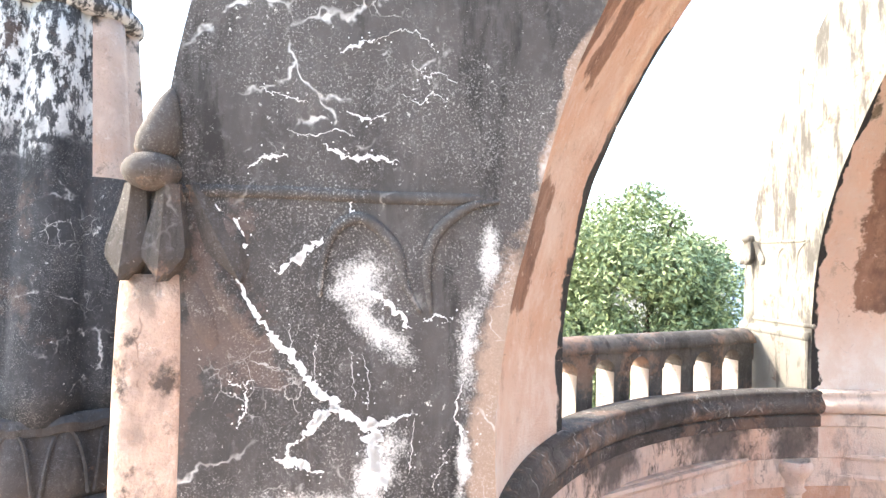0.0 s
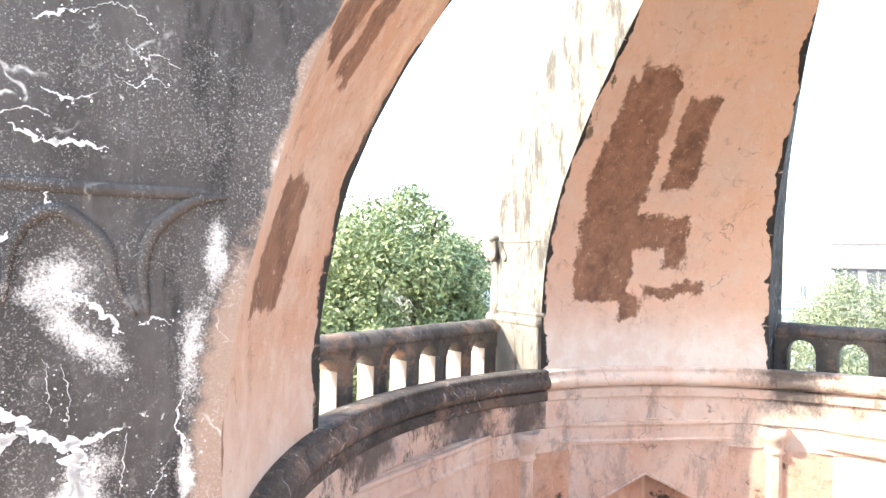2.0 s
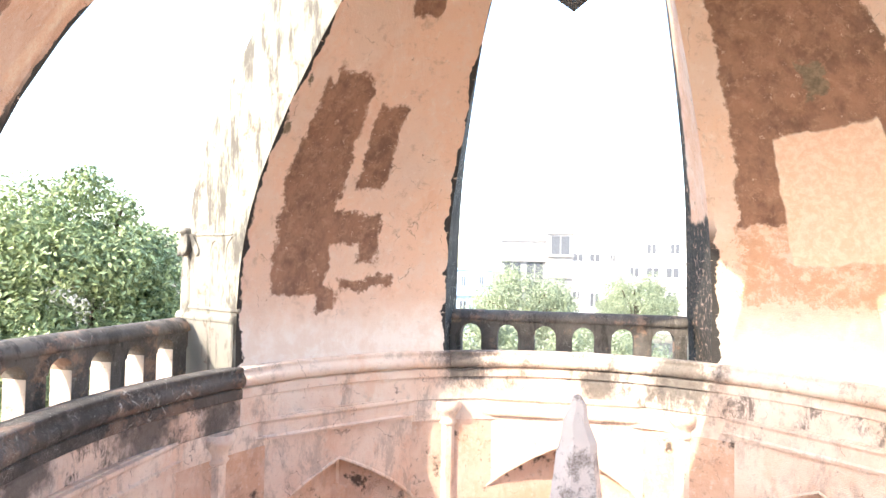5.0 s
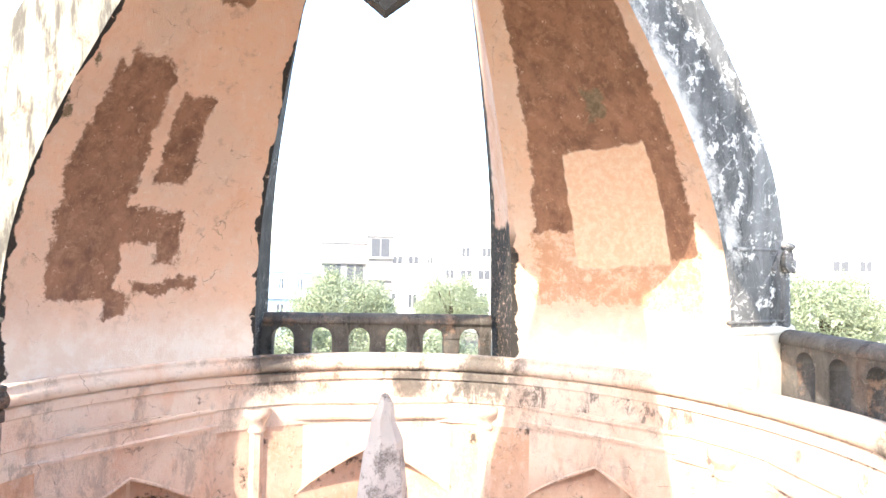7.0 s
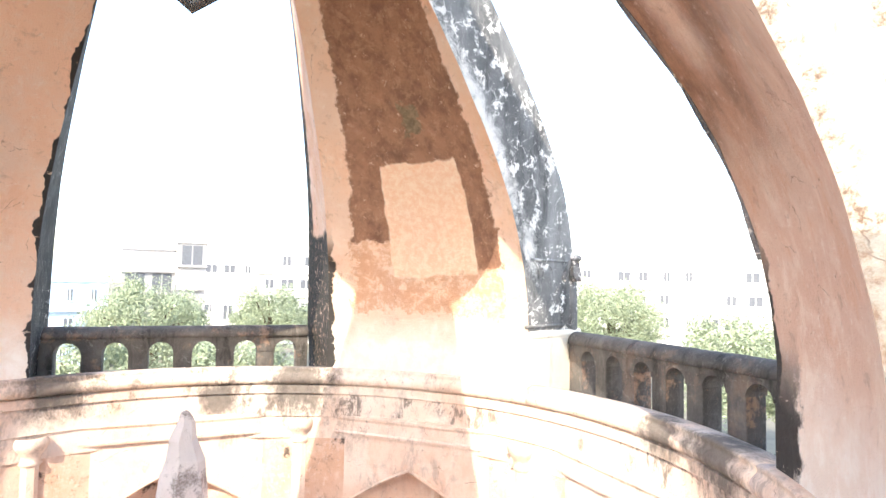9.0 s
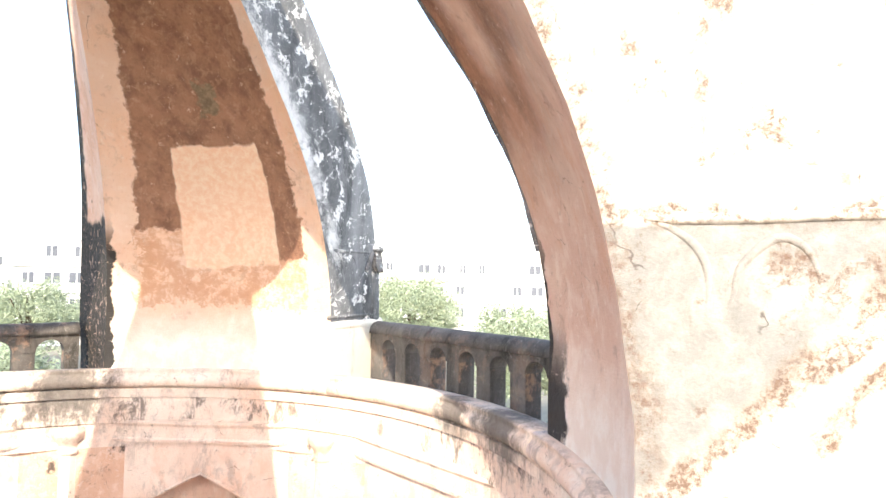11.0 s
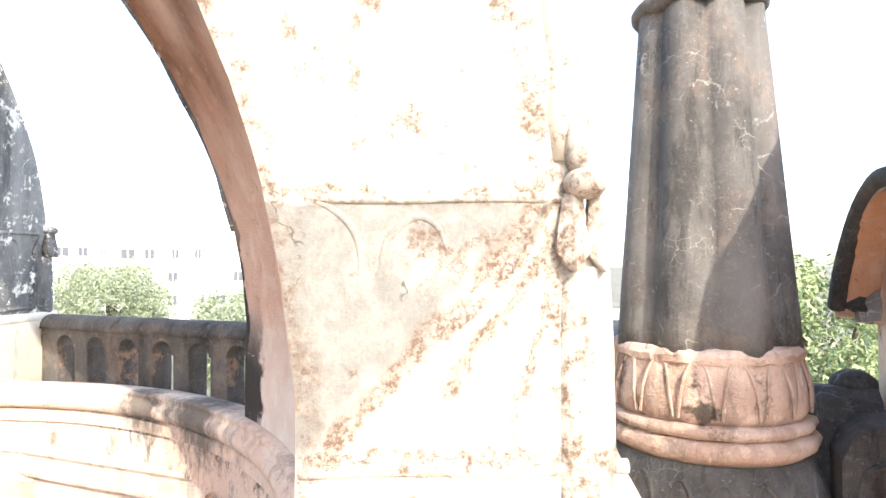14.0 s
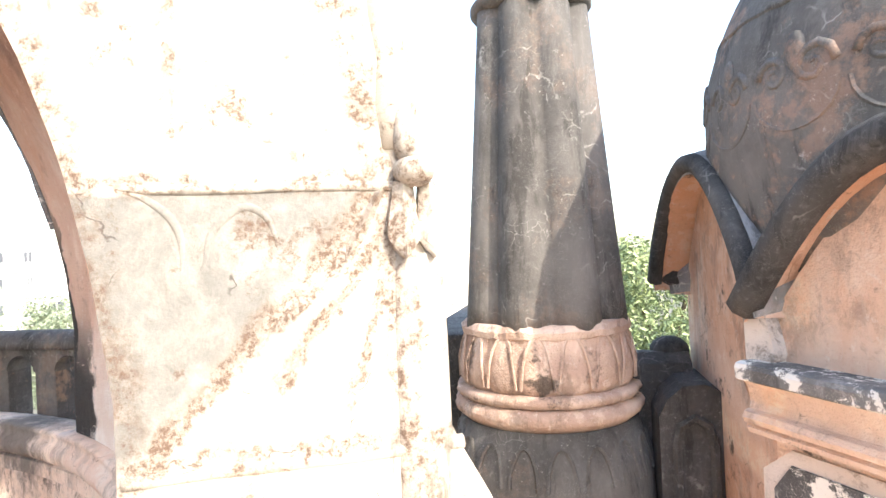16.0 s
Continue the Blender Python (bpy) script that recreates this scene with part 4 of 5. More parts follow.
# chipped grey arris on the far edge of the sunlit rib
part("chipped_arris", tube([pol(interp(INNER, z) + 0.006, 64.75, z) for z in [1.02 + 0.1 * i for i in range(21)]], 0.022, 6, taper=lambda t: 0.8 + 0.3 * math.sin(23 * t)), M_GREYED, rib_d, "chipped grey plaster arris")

# hanging boss under the crossing of the ribs
boss = thing("hanging_boss", "dark carved diamond boss hanging under the crown", "boss", at=(-0.06, 0, 2.355))
part("plate", prism([(0, 0), (0.29, 0.23), (0.29, 0.5), (0, 0.73), (-0.29, 0.5), (-0.29, 0.23)], lambda a, b, d: Vector((a, d, b)), (-0.06, 0.06)), M_SOOT_PLAIN, boss)
part("rosette", ball(Vector((0, -0.06, 0.19)), 0.07, 0.03, 0.07, (Vector((1, 0, 0)), Vector((0, 1, 0)), Vector((0, 0, 1)))), M_SOOT_PINK, boss, "weathered round rosette", True)
part("stem", tube([(0, 0, 0.6), (0, 0, 1.095), (0, 0, 1.7), (0, 0, 2.69)], 0.07, 10), M_SOOT_PLAIN, boss)
# unseen cap, enlarged to keep sun off the upper soffit of rib C
crown = part("crown_shade_cap", revolve([(0.0, 3.45), (0.7, 3.45), (1.05, 3.6), (1.1, 4.2), (0.8, 4.6), (0.35, 4.9), (0.0, 5.1)], 0, 360, 12), M_SOOT)
tagged(crown, "unseen blackened plaster cap on the crown, sized to shade a rib", "crown cap")

# ---- ring sill round the well ----
ring = thing("ring_sill", "moulded round plaster sill stained black and pink", "ring sill", kind="structure")
for a0, a1, mt, mf in ((-44.0, -113.5, M_RING_SOOT, M_RING_MIX), (-113.5, -155.0, M_RING, M_RING), (-155.0, -207.0, M_FASCIA, M_FASCIA), (153.0, 113.0, M_RING, M_FASCIA), (113.0, 66.0, M_RING, M_FASCIA), (66.0, 20.0, M_RING, M_FASCIA), (20.0, -20.0, M_PINK, M_PINK), (-20.0, -44.0, M_PINK, M_PINK)):
    part("sill_roll", revolve([(3.22, -0.02), (3.10, 0.0), (3.03, 0.0), (3.0, -0.004), (2.992, -0.016), (3.0, -0.03), (2.995, -0.05), (2.968, -0.075), (2.957, -0.105), (2.965, -0.14), (2.99, -0.165), (3.04, -0.175), (3.22, -0.175)], a0, a1, 2.0, True), mt, ring, "", True)
    part("fillet", revolve([(3.3, -0.177), (3.02, -0.177), (3.005, -0.19), (3.005, -0.262), (3.02, -0.27), (3.3, -0.27)], a0, a1, 2.0, True), mt, ring)
    part("fascia", revolve([(3.3, -0.272), (3.035, -0.272), (3.03, -0.30), (3.03, -0.5), (3.045, -0.51), (3.3, -0.51)], a0, a1, 2.0, True), mf, ring)

ring.location.z = -0.028
walkway = part("walkway", revolve([(3.05, -0.44), (3.95, -0.44), (3.95, -0.75), (3.05, -0.75)], 0, 360, 5.0, True), M_RING)
tagged(walkway, "narrow plaster ledge behind the ring sill", "ledge", kind="structure")

# ---- octagonal room below ----
APO = 2.98
HALF = APO * math.tan(radians(22.5))
for i in range(8):
    turn = 45.0 * i + 2.4
    a = radians(turn)
    nrm, alo = Vector((math.sin(a), -math.cos(a), 0)), Vector((math.cos(a), math.sin(a), 0))
    at = lambda s, z, d: nrm * (APO + d) + alo * s + Vector((0, 0, z))
    wall = thing("wall_%d" % (i + 1), "pink plaster room wall with a pointed arched recess", "wall", kind="structure")
    apex, spring, half = -1.0, -1.80, 1.0
    arch = []
    for j in range(19):
        t = j / 18.0
        s = -half + 2 * half * t
        q = 1.0 - abs(s) / half
        arch.append((s, spring + (apex - spring) * (0.45 * math.sqrt(max(0.0, 1 - (1 - q) ** 2)) + 0.55 * q)))
    part("arched_face", column_slab([(-HALF, -3.6, -0.5), (-half, -3.6, -0.5)] + [(s, z, -0.5) for s, z in arch] + [(half, -3.6, -0.5), (HALF, -3.6, -0.5)], at, (0.0, 0.3)), M_ROOM, wall)
    part("recess_back", column_slab([(-HALF - 0.12, -3.6, -0.5), (HALF + 0.12, -3.6, -0.5)], at, (0.31, 0.45)), M_ROOM, wall)
    small = [(-0.42, -3.6)] + [(-0.42 * math.cos(math.pi * j / 10), -1.75 + 0.42 * math.sin(math.pi * j / 10)) for j in range(11)] + [(0.42, -3.6)]
    part("recess_panel", column_slab([(s, -3.6, z) for s, z in small[1:-1]], at, (0.285, 0.315)), M_PINK, wall)
    part("cornice", prism([(0.02, -0.51), (-0.045, -0.51), (-0.05, -0.53), (-0.03, -0.56), (-0.03, -0.66), (-0.05, -0.675), (-0.045, -0.70), (0.02, -0.70)], lambda d, z, s: at(s, z, d), (-HALF + 0.005, HALF - 0.005)), M_ROOM, wall)
    part("arch_moulding", tube([at(s, z + 0.012, -0.004) for s, z in arch], 0.016, 6), M_ROOM, wall)
    # corner pilaster with its capital
    c = pol(APO / math.cos(radians(22.5)), turn + 22.5, 0)
    pil = part("pilaster", tube([c * 0.955 + Vector((0, 0, z)) for z in (-3.6, -2.0, -0.78)], 0.075, 8), M_ROOM, wall)
    cap = bmesh.new()
    rows = []
    for z, r in ((-0.80, 0.065), (-0.77, 0.085), (-0.75, 0.07), (-0.70, 0.075), (-0.66, 0.10), (-0.62, 0.12), (-0.58, 0.12), (-0.55, 0.105)):
        rows.append([cap.verts.new(c * 0.955 + Vector((1.2 * r * math.cos(q), 1.2 * r * math.sin(q), z))) for q in [2 * math.pi * k / 12 for k in range(12)]])
    for r0, r1 in zip(rows, rows[1:]):
        for k in range(12):
            cap.faces.new((r0[k], r0[(k + 1) % 12], r1[(k + 1) % 12], r1[k]))
    part("capital", cap, M_ROOM, wall, "small moulded pilaster capital", True)
floor = part("floor", revolve([(0.0, -3.6), (3.6, -3.6), (3.6, -3.7), (0.0, -3.7)], 0, 360, 10), M_ROOM)
tagged(floor, "dusty plaster floor of the room below", "floor", kind="structure")

# obelisk standing in the well
obel = thing("obelisk", "tapering pale stone obelisk with a chipped tip", "obelisk", at=(-0.01, 0.25, -3.6))


def hexa(rows, n=6, turn=0.3):
    bm = bmesh.new()
    rings = [[bm.verts.new((r * math.cos(turn + 2 * math.pi * k / n) + ox, r * math.sin(turn + 2 * math.pi * k / n), z)) for k in range(n)] for z, r, ox in rows]
    for a, c in zip(rings, rings[1:]):
        for k in range(n):
            bm.faces.new((a[k], a[(k + 1) % n], c[(k + 1) % n], c[k]))
    bm.faces.new(rings[0])
    bm.faces.new(rings[-1])
    return bm


part("pillar", hexa([(0.0, 0.42, 0), (2.0, 0.30, 0), (2.75, 0.205, 0), (3.38, 0.125, 0)]), M_JAMB, obel)
part("tip", hexa([(3.38, 0.122, 0), (3.43, 0.112, 0.006), (3.55, 0.078, -0.010), (3.645, 0.05, 0.006), (3.70, 0.028, 0.0), (3.712, 0.012, 0)], 7, 0.9), M_JAMB, obel, "chipped white stone tip")


# ---- balustrades between the ribs ----
def balustrade(label, m, length, mat, pitch, jamb, z0=-0.32):
    root = thing("balustrade", label, "balustrade", "balustrades between the ribs")
    n = int(length / pitch)
    x0 = -n * pitch / 2
    ow = pitch * 0.57
    ztop, zarch = 0.255, 0.20
    # head pierced by round-topped openings
    zl = zarch - ow / 2
    cols = [(-length / 2, zl, ztop)]
    for i in range(n):
        c = x0 + (i + 0.5) * pitch
        for j in range(11):
            q = math.pi * (1 - j / 10)
            cols.append((c + ow / 2 * math.cos(q), zl + ow / 2 * math.sin(q), ztop))
    cols.append((length / 2, zl, ztop))
    part("head", column_slab(cols, lambda s, z, d: Vector((s, d, z)), (-0.10, 0.10)), mat, root)
    cop = bmesh.new()
    rows = []
    m_ = 40
    for i in range(m_ + 1):
        x = -length / 2 + length * i / m_
        e = 0.004 * noise.noise((x * 3.0, length, 0.0))
        rows.append([cop.verts.new((x, 0.125 * math.cos(q), ztop - 0.012 + e + 0.115 * math.sin(q) * (1 if q > 0 else 0.2))) for q in [math.pi * k / 8 for k in range(9)]])
    for a, c in zip(rows, rows[1:]):
        for k in range(9):
            cop.faces.new((a[k], a[(k + 1) % 9], c[(k + 1) % 9], c[k]))
    cop.faces.new(rows[0])
    cop.faces.new(rows[-1])
    part("coping", cop, mat, root, "rounded weathered coping", True)
    for i in range(n + 1):
        x = x0 + i * pitch
        w = (pitch - ow) / 2
        xa, xb = (x - w, x + w)
        if i == 0:
            xa = -length / 2
        if i == n:
            xb = length / 2
        post = box_bm(xa, xb, -0.09, 0.09, z0, zl + 0.004, 0.008)
        post.normal_update()
        for f in post.faces:
            f.material_index = 1 if abs(f.normal.x) > 0.9 else 0
        part("baluster", post, [mat, jamb], root)
    part("foot_rail", box_bm(-length / 2, length / 2, -0.12, 0.12, z0 - 0.12, z0, 0.01), mat, root)
    root.matrix_world = m
    return root


balustrade("weathered balustrade with round-topped slots, brown patches showing", pose(-0.11, 3.55, 0.0, 0, 0, 0), 2.62, M_BAL, 0.425, M_BAL)
balustrade("dark algae-stained balustrade with round-topped slots", pose(-3.5, -0.015, 0.0, 0, 0, 90), 2.75, M_BAL, 0.36, M_JAMB)
balustrade("black algae-stained balustrade with narrow round-topped slots", pose(3.5, 0.07, 0.06, 0, 0, 90), 2.85, M_BAL_DARK, 0.37, M_SOOT_PINK)


# ---- corner minarets ----
def lathe(rows, n=64, lobes=None, strip=None):
    bm = bmesh.new()
    rings = []
    for row in rows:
        z, r, am = row if len(row) == 3 else (*row, 0.0)
        ring = []
        for k in range(n):
            q = 2 * math.pi * k / n
            s = 1.0 + am * (abs(math.sin((lobes or 4) * 0.5 * q)) - 0.75)
            ring.append(bm.verts.new((r * s * math.cos(q), r * s * math.sin(q), z)))
        rings.append(ring)
    for a, c in zip(rings, rings[1:]):
        for k in range(n):
            f = bm.faces.new((a[k], a[(k + 1) % n], c[(k + 1) % n], c[k]))
            if strip and strip[0] < 360.0 * k / n < strip[1] and a[0].co.z > strip[2] + 0.15 * noise.noise((k * 0.9, 0.0, 0.0)):
                f.material_index = 1
    bm.faces.new(rings[0])
    bm.faces.new(rings[-1])
    return bm


def minaret(at, label, shaft_mat, base_mat, spin, strip=None):
    root = thing("minaret", label, "minaret", "corner minarets", at=at)
    root.rotation_euler = (0, 0, radians(spin))
    part("shaft", lathe([(0.42 + 1.62 * i / 12, 0.41 - 0.128 * i / 12, 0.17) for i in range(13)], 96, 8, strip), [shaft_mat, M_BELL], root, "tapered lobed shaft", True)
    part("neck_ring", lathe([(2.02, 0.27), (2.03, 0.30), (2.05, 0.315), (2.075, 0.315), (2.095, 0.30), (2.1, 0.27)], 48), shaft_mat, root, "", True)
    part("upper_shaft", lathe([(2.09, 0.262, 0.10), (2.8, 0.22, 0.10)], 96, 8), shaft_mat, root, "", True)
    part("cap", lathe([(2.78, 0.22), (2.82, 0.30), (2.9, 0.31), (3.05, 0.26), (3.3, 0.12), (3.5, 0.02)], 32), shaft_mat, root, "", True)
    part("bell", lathe([(0.13, 0.42, 0.03), (0.17, 0.446, 0.04), (0.23, 0.452, 0.05), (0.32, 0.435, 0.05), (0.39, 0.415, 0.04), (0.425, 0.40, 0.02)], 96, 16), base_mat, root, "bulging lotus bell", True)
    # petal outlines on the bell
    for i in range(16):
        c = 2 * math.pi * (i + 0.5) / 16
        pts = []
        for t in range(13):
            u = -1 + 2 * t / 12
            z = 0.165 + 0.235 * (1 - abs(u) ** 3.2)
            r = interp([(0.13, 0.43), (0.17, 0.453), (0.23, 0.459), (0.32, 0.442), (0.42, 0.408)], z)
            q = c + u * 0.172
            pts.append((r * math.cos(q), r * math.sin(q), z))
        part("petal", tube(pts, 0.007, 5), base_mat, root)
    rim = lathe([(0.385, 0.40), (0.395, 0.425), (0.425, 0.43), (0.45, 0.412), (0.455, 0.39)], 120)
    for v in rim.verts:
        k = noise.noise((v.co.x * 17.0, v.co.y * 17.0, at[0])) + 0.6 * noise.noise((v.co.x * 26.0, v.co.y * 26.0, v.co.z * 20.0))
        v.co.z += 0.011 * k
        v.co.x *= 1.0 + 0.025 * k
        v.co.y *= 1.0 + 0.025 * k
    part("crumbled_rim", rim, base_mat, root, "broken plaster rim")
    part("rope_ring", lathe([(0.078, 0.42), (0.084, 0.458, 0.02), (0.108, 0.474, 0.03), (0.132, 0.462, 0.02), (0.14, 0.42)], 96, 16), base_mat, root, "rounded ring moulding", True)
    part("ring_moulding", lathe([(-0.03, 0.43), (0.0, 0.466), (0.012, 0.478, 0.02), (0.042, 0.484, 0.03), (0.07, 0.466, 0.02), (0.078, 0.43)], 96, 16), base_mat, root, "", True)
    part("drum", lathe([(-1.6, 0.56), (-0.6, 0.54), (-0.25, 0.51), (-0.03, 0.452)], 64), shaft_mat, root, "blackened drum with carved petals", True)
    for i in range(18):
        c = 2 * math.pi * i / 18
        pts = []
        for t in range(11):
            q = math.pi * t / 10
            z = -0.27 + 0.18 * math.sin(q)
            r = interp([(-0.6, 0.542), (-0.25, 0.512), (-0.03, 0.454)], z)
            qq = c - 0.13 * math.cos(q)
            pts.append((r * math.cos(qq), r * math.sin(qq), z))
        part("carved_petal", tube(pts, 0.011, 5), shaft_mat, root)
    return root


minaret((3.3, -3.70, 0), "tapered fluted minaret blackened by algae on a pink lotus base", M_MINARET, M_BELL, 8)
minaret((-3.3, -3.70, -0.2), "blackened fluted minaret with flaking white and pink plaster", M_MINARET_OLD, M_SOOT_PINK, 22.5, (3.0, 68.0, 1.3))

# parapet between the minaret and the turret
par = thing("parapet", "dark rounded parapet wall with a narrow arched niche", "parapet")
part("wall", prism([(-0.17, -1.6), (-0.17, 0.12), (-0.13, 0.20), (-0.05, 0.245), (0.05, 0.245), (0.12, 0.20), (0.16, 0.14), (0.16, -1.6)], lambda a, b, d: Vector((3.42 + a, d, b + 0.012 * noise.noise((d * 5.0, a * 5.0, 0.0)))), (-4.42, -3.98)), M_SOOT_PLAIN, par)
part("pier", prism([(-0.17, -1.6), (-0.17, 0.04), (-0.13, 0.13), (-0.05, 0.17), (0.04, 0.16), (0.11, 0.10), (0.15, 0.02), (0.15, -1.6)], lambda a, b, d: Vector((d, -4.36 + a, b)), (2.98, 3.46)), M_SOOT_PLAIN, par)
part("niche_frame", tube([(2.97, -4.44, -1.2), (2.97, -4.44, -0.10), (2.97, -4.42, -0.02), (2.97, -4.36, 0.02), (2.97, -4.30, -0.02), (2.97, -4.28, -0.10), (2.97, -4.28, -1.2)], 0.022, 6), M_SOOT_PLAIN, par)
part("knob", ball(Vector((3.46, -4.34, 0.25)), 0.10, 0.10, 0.07, (Vector((1, 0, 0)), Vector((0, 1, 0)), Vector((0, 0, 1)))), M_SOOT_PLAIN, par, "worn round knob", True)
part("far_parapet", box_bm(3.5, 5.4, -3.25, -2.95, -1.6, 0.34, 0.03), M_SOOT_PLAIN, par)

# ---- stair turret with curved gables ----
tur = thing("stair_turret", "pink plaster stair turret with black curved gables and dome", "turret")
CEN = Vector((2.62, -5.35, 0))


def face_frame(p, q):
    """place(s, z, d): s along the wall from p to q, d metres outwards."""
    p, q = Vector(p), Vector(q)
    u = (q - p).normalized()
    n = Vector((u.y, -u.x, 0))
    mid = (p + q) / 2
    if n.dot(mid - CEN) < 0:
        n = -n
    return (lambda s, z, d=0.0: p + u * s + n * d + Vector((0, 0, z))), (q - p).length


CORNERS = [(3.55, -4.46, 0), (2.33, -4.50, 0), (1.36, -5.06, 0), (1.30, -6.0, 0), (2.1, -6.7, 0), (3.3, -6.7, 0), (4.0, -6.0, 0), (4.05, -5.1, 0)]
for i in range(8):
    place, ln = face_frame(CORNERS[i], CORNERS[(i + 1) % 8])
    arch = lambda t: math.sin(math.pi * min(1.0, max(0.0, t)))
    gable = (lambda t: 0.58 + 0.56 * arch(t) ** 0.8) if i == 0 else (lambda t: 0.56 + 0.49 * arch(t))
    eave = (lambda t: 0.17 - 0.09 * t) if i == 0 else (lambda t: 0.08 + 0.06 * arch(t))
    n = 20
    flat = lambda c, o=place(0, 0), e=(place(1, 0) - place(0, 0)): ((c - o).dot(e), c.z)
    part("wall", lay(column_slab([(ln * k / n, -1.6, gable(k / n) - 0.02) for k in range(n + 1)], place, (-0.2, 0.0)), flat), M_TURRET_SIDE if i == 0 else M_TURRET, tur)
    # curved roof shell over this face
    bm = bmesh.new()
    rows = []
    for k in range(n + 1):
        t = k / n
        s = -0.05 + (ln + 0.10) * t
        z = gable(t)
        o = eave(t)
        rows.append([bm.verts.new(place(s, z + 0.05, o)), bm.verts.new(place(s, z + 0.07, o - 0.06)), bm.verts.new(place(s, z + 0.09, -0.15)), bm.verts.new(place(s * 0.8 + ln * 0.1, z + 0.14, -0.75)), bm.verts.new(place(s * 0.8 + ln * 0.1, z + 0.04, -0.75)), bm.verts.new(place(s, z - 0.03, -0.1)), bm.verts.new(place(s, z - 0.03, o - 0.01))])
    for a, c in zip(rows, rows[1:]):
        for k in range(7):
            bm.faces.new((a[k], a[(k + 1) % 7], c[(k + 1) % 7], c[k]))
    bm.faces.new(rows[0])
    bm.faces.new(rows[-1])
    for f in bm.faces:
        f.material_index = 0
    bm.faces.ensure_lookup_table()
    for j, f in enumerate(bm.faces):
        if j < n * 7 and j % 7 in (4, 5):
            f.material_index = 1
    part("gable_roof", bm, [M_ROOF, M_PINK_DEEP], tur, "black weathered curved gable roof")
    part("rim", tube([place(-0.05 + (ln + 0.10) * k / n, gable(k / n) + 0.02, eave(k / n) - 0.015) for k in range(n + 1)], 0.042 if i == 0 else 0.06, 8), M_SOOT_PLAIN, tur, "rounded black rim", True)
    if i in (1, 2, 3):
        s0 = -0.03 if i == 1 else 0.05
        slab = [(0.0, 0.405), (0.11, 0.407), (0.132, 0.40), (0.138, 0.385), (0.135, 0.35), (0.12, 0.342), (0.0, 0.342)]
        part("ledge_slab", prism(slab, lambda d, z, s: place(s, z + 0.004 * noise.noise((s * 9.0, d * 9.0, 0.0)), d), (s0, ln - 0.05)), M_LEDGE, tur, "weathered grey ledge slab")
        cove = [(0.0, 0.34), (0.085, 0.34), (0.066, 0.31), (0.055, 0.26), (0.06, 0.235), (0.085, 0.228), (0.095, 0.21), (0.085, 0.19), (0.06, 0.183), (0.075, 0.172), (0.07, 0.155), (0.03, 0.145), (0.0, 0.145)]
        part("ledge_moulding", lay(prism(cove, lambda d, z, s: place(s, z, d), (s0 - 0.02, ln - 0.07)), flat), M_TURRET, tur, "pink moulding under the ledge")
        border = lambda m: [(s0 - 0.02 + m, -1.0), (s0 - 0.02 + m, 0.02 - m), (s0 + 0.10, 0.115 - m), (ln - 0.28, 0.115 - m), (ln - 0.2 - m, 0.02), (ln - 0.2 - m, -1.0)]
        part("panel_border", prism(border(0.0), place, (0.0, 0.012)), M_JAMB, tur, "bare white plaster border")
        part("panel", prism(border(0.05), place, (0.008, 0.02)), M_BLACK_PATCH, tur, "black mottled plaster panel")
        part("jamb", prism([(s0 - 0.03, 0.40), (s0 - 0.035, 0.58), (s0 + 0.05, 0.58), (s0 + 0.09, 0.43), (s0 + 0.08, 0.40)], place, (0.0, 0.055)), M_JAMB, tur, "chipped white plaster jamb")
        part("window_hood", prism([(ln * 0.42, 0.60), (ln * 0.42, 0.86), (ln * 0.44, 0.88), (ln * 0.95, 0.88), (ln * 0.95, 0.86), (ln * 0.445, 0.86), (ln * 0.445, 0.60)], place, (0.0, 0.03)), M_PINK_DEEP, tur)
DOME = [(0.7, 0.86), (1.0, 0.92), (1.2, 0.945), (1.44, 0.93), (1.65, 0.86), (1.85, 0.755), (2.1, 0.60), (2.4, 0.38), (2.65, 0.18), (2.8, 0.04)]
dome = part("dome", lathe([(z, r) for z, r in smooth_rows(DOME)], 64, 16), M_DOME, tur, "dark carved onion dome", True)
dome.location = CEN
rnd = random.Random(8)


def on_dome(q, z, d=0.003):
    rr = interp(DOME, z) + d
    return CEN + Vector((rr * math.cos(q), rr * math.sin(q), z))


# worn scrollwork: hanging swags, curled leaves and an uneven upper lip
for i in range(18):
    c = 2 * math.pi * i / 18
    h = rnd.uniform(0.9, 1.1)
    part("swag", tube([on_dome(c + 0.16 * math.cos(math.pi * k / 10), 1.27 - 0.12 * h * math.sin(math.pi * k / 10), 0.0) for k in range(11)], 0.0085, 5), M_DOME, tur)
    for sd in (-1, 1):
        k0 = rnd.uniform(0.8, 1.2)
        curl = [on_dome(c + sd * (0.075 + 0.07 * k0 * (1 - u / 16) * math.cos(0.62 * u)), 1.33 + 0.065 * k0 * (1 - u / 16) * math.sin(0.62 * u) + rnd.uniform(-0.003, 0.003), 0.0) for u in range(15)]
        part("carved_scroll", tube(curl, 0.014, 5, taper=lambda t: 1.25 - 0.6 * t), M_DOME, tur, "", True)
    part("carved_leaf", ball(on_dome(c + rnd.uniform(-0.02, 0.02), 1.38, -0.004), 0.035 * k0, 0.02, 0.075 * h, (Vector((-math.sin(c), math.cos(c), 0)), Vector((math.cos(c), math.sin(c), 0)), Vector((0, 0, 1))), 10, 7), M_DOME, tur, "", True)
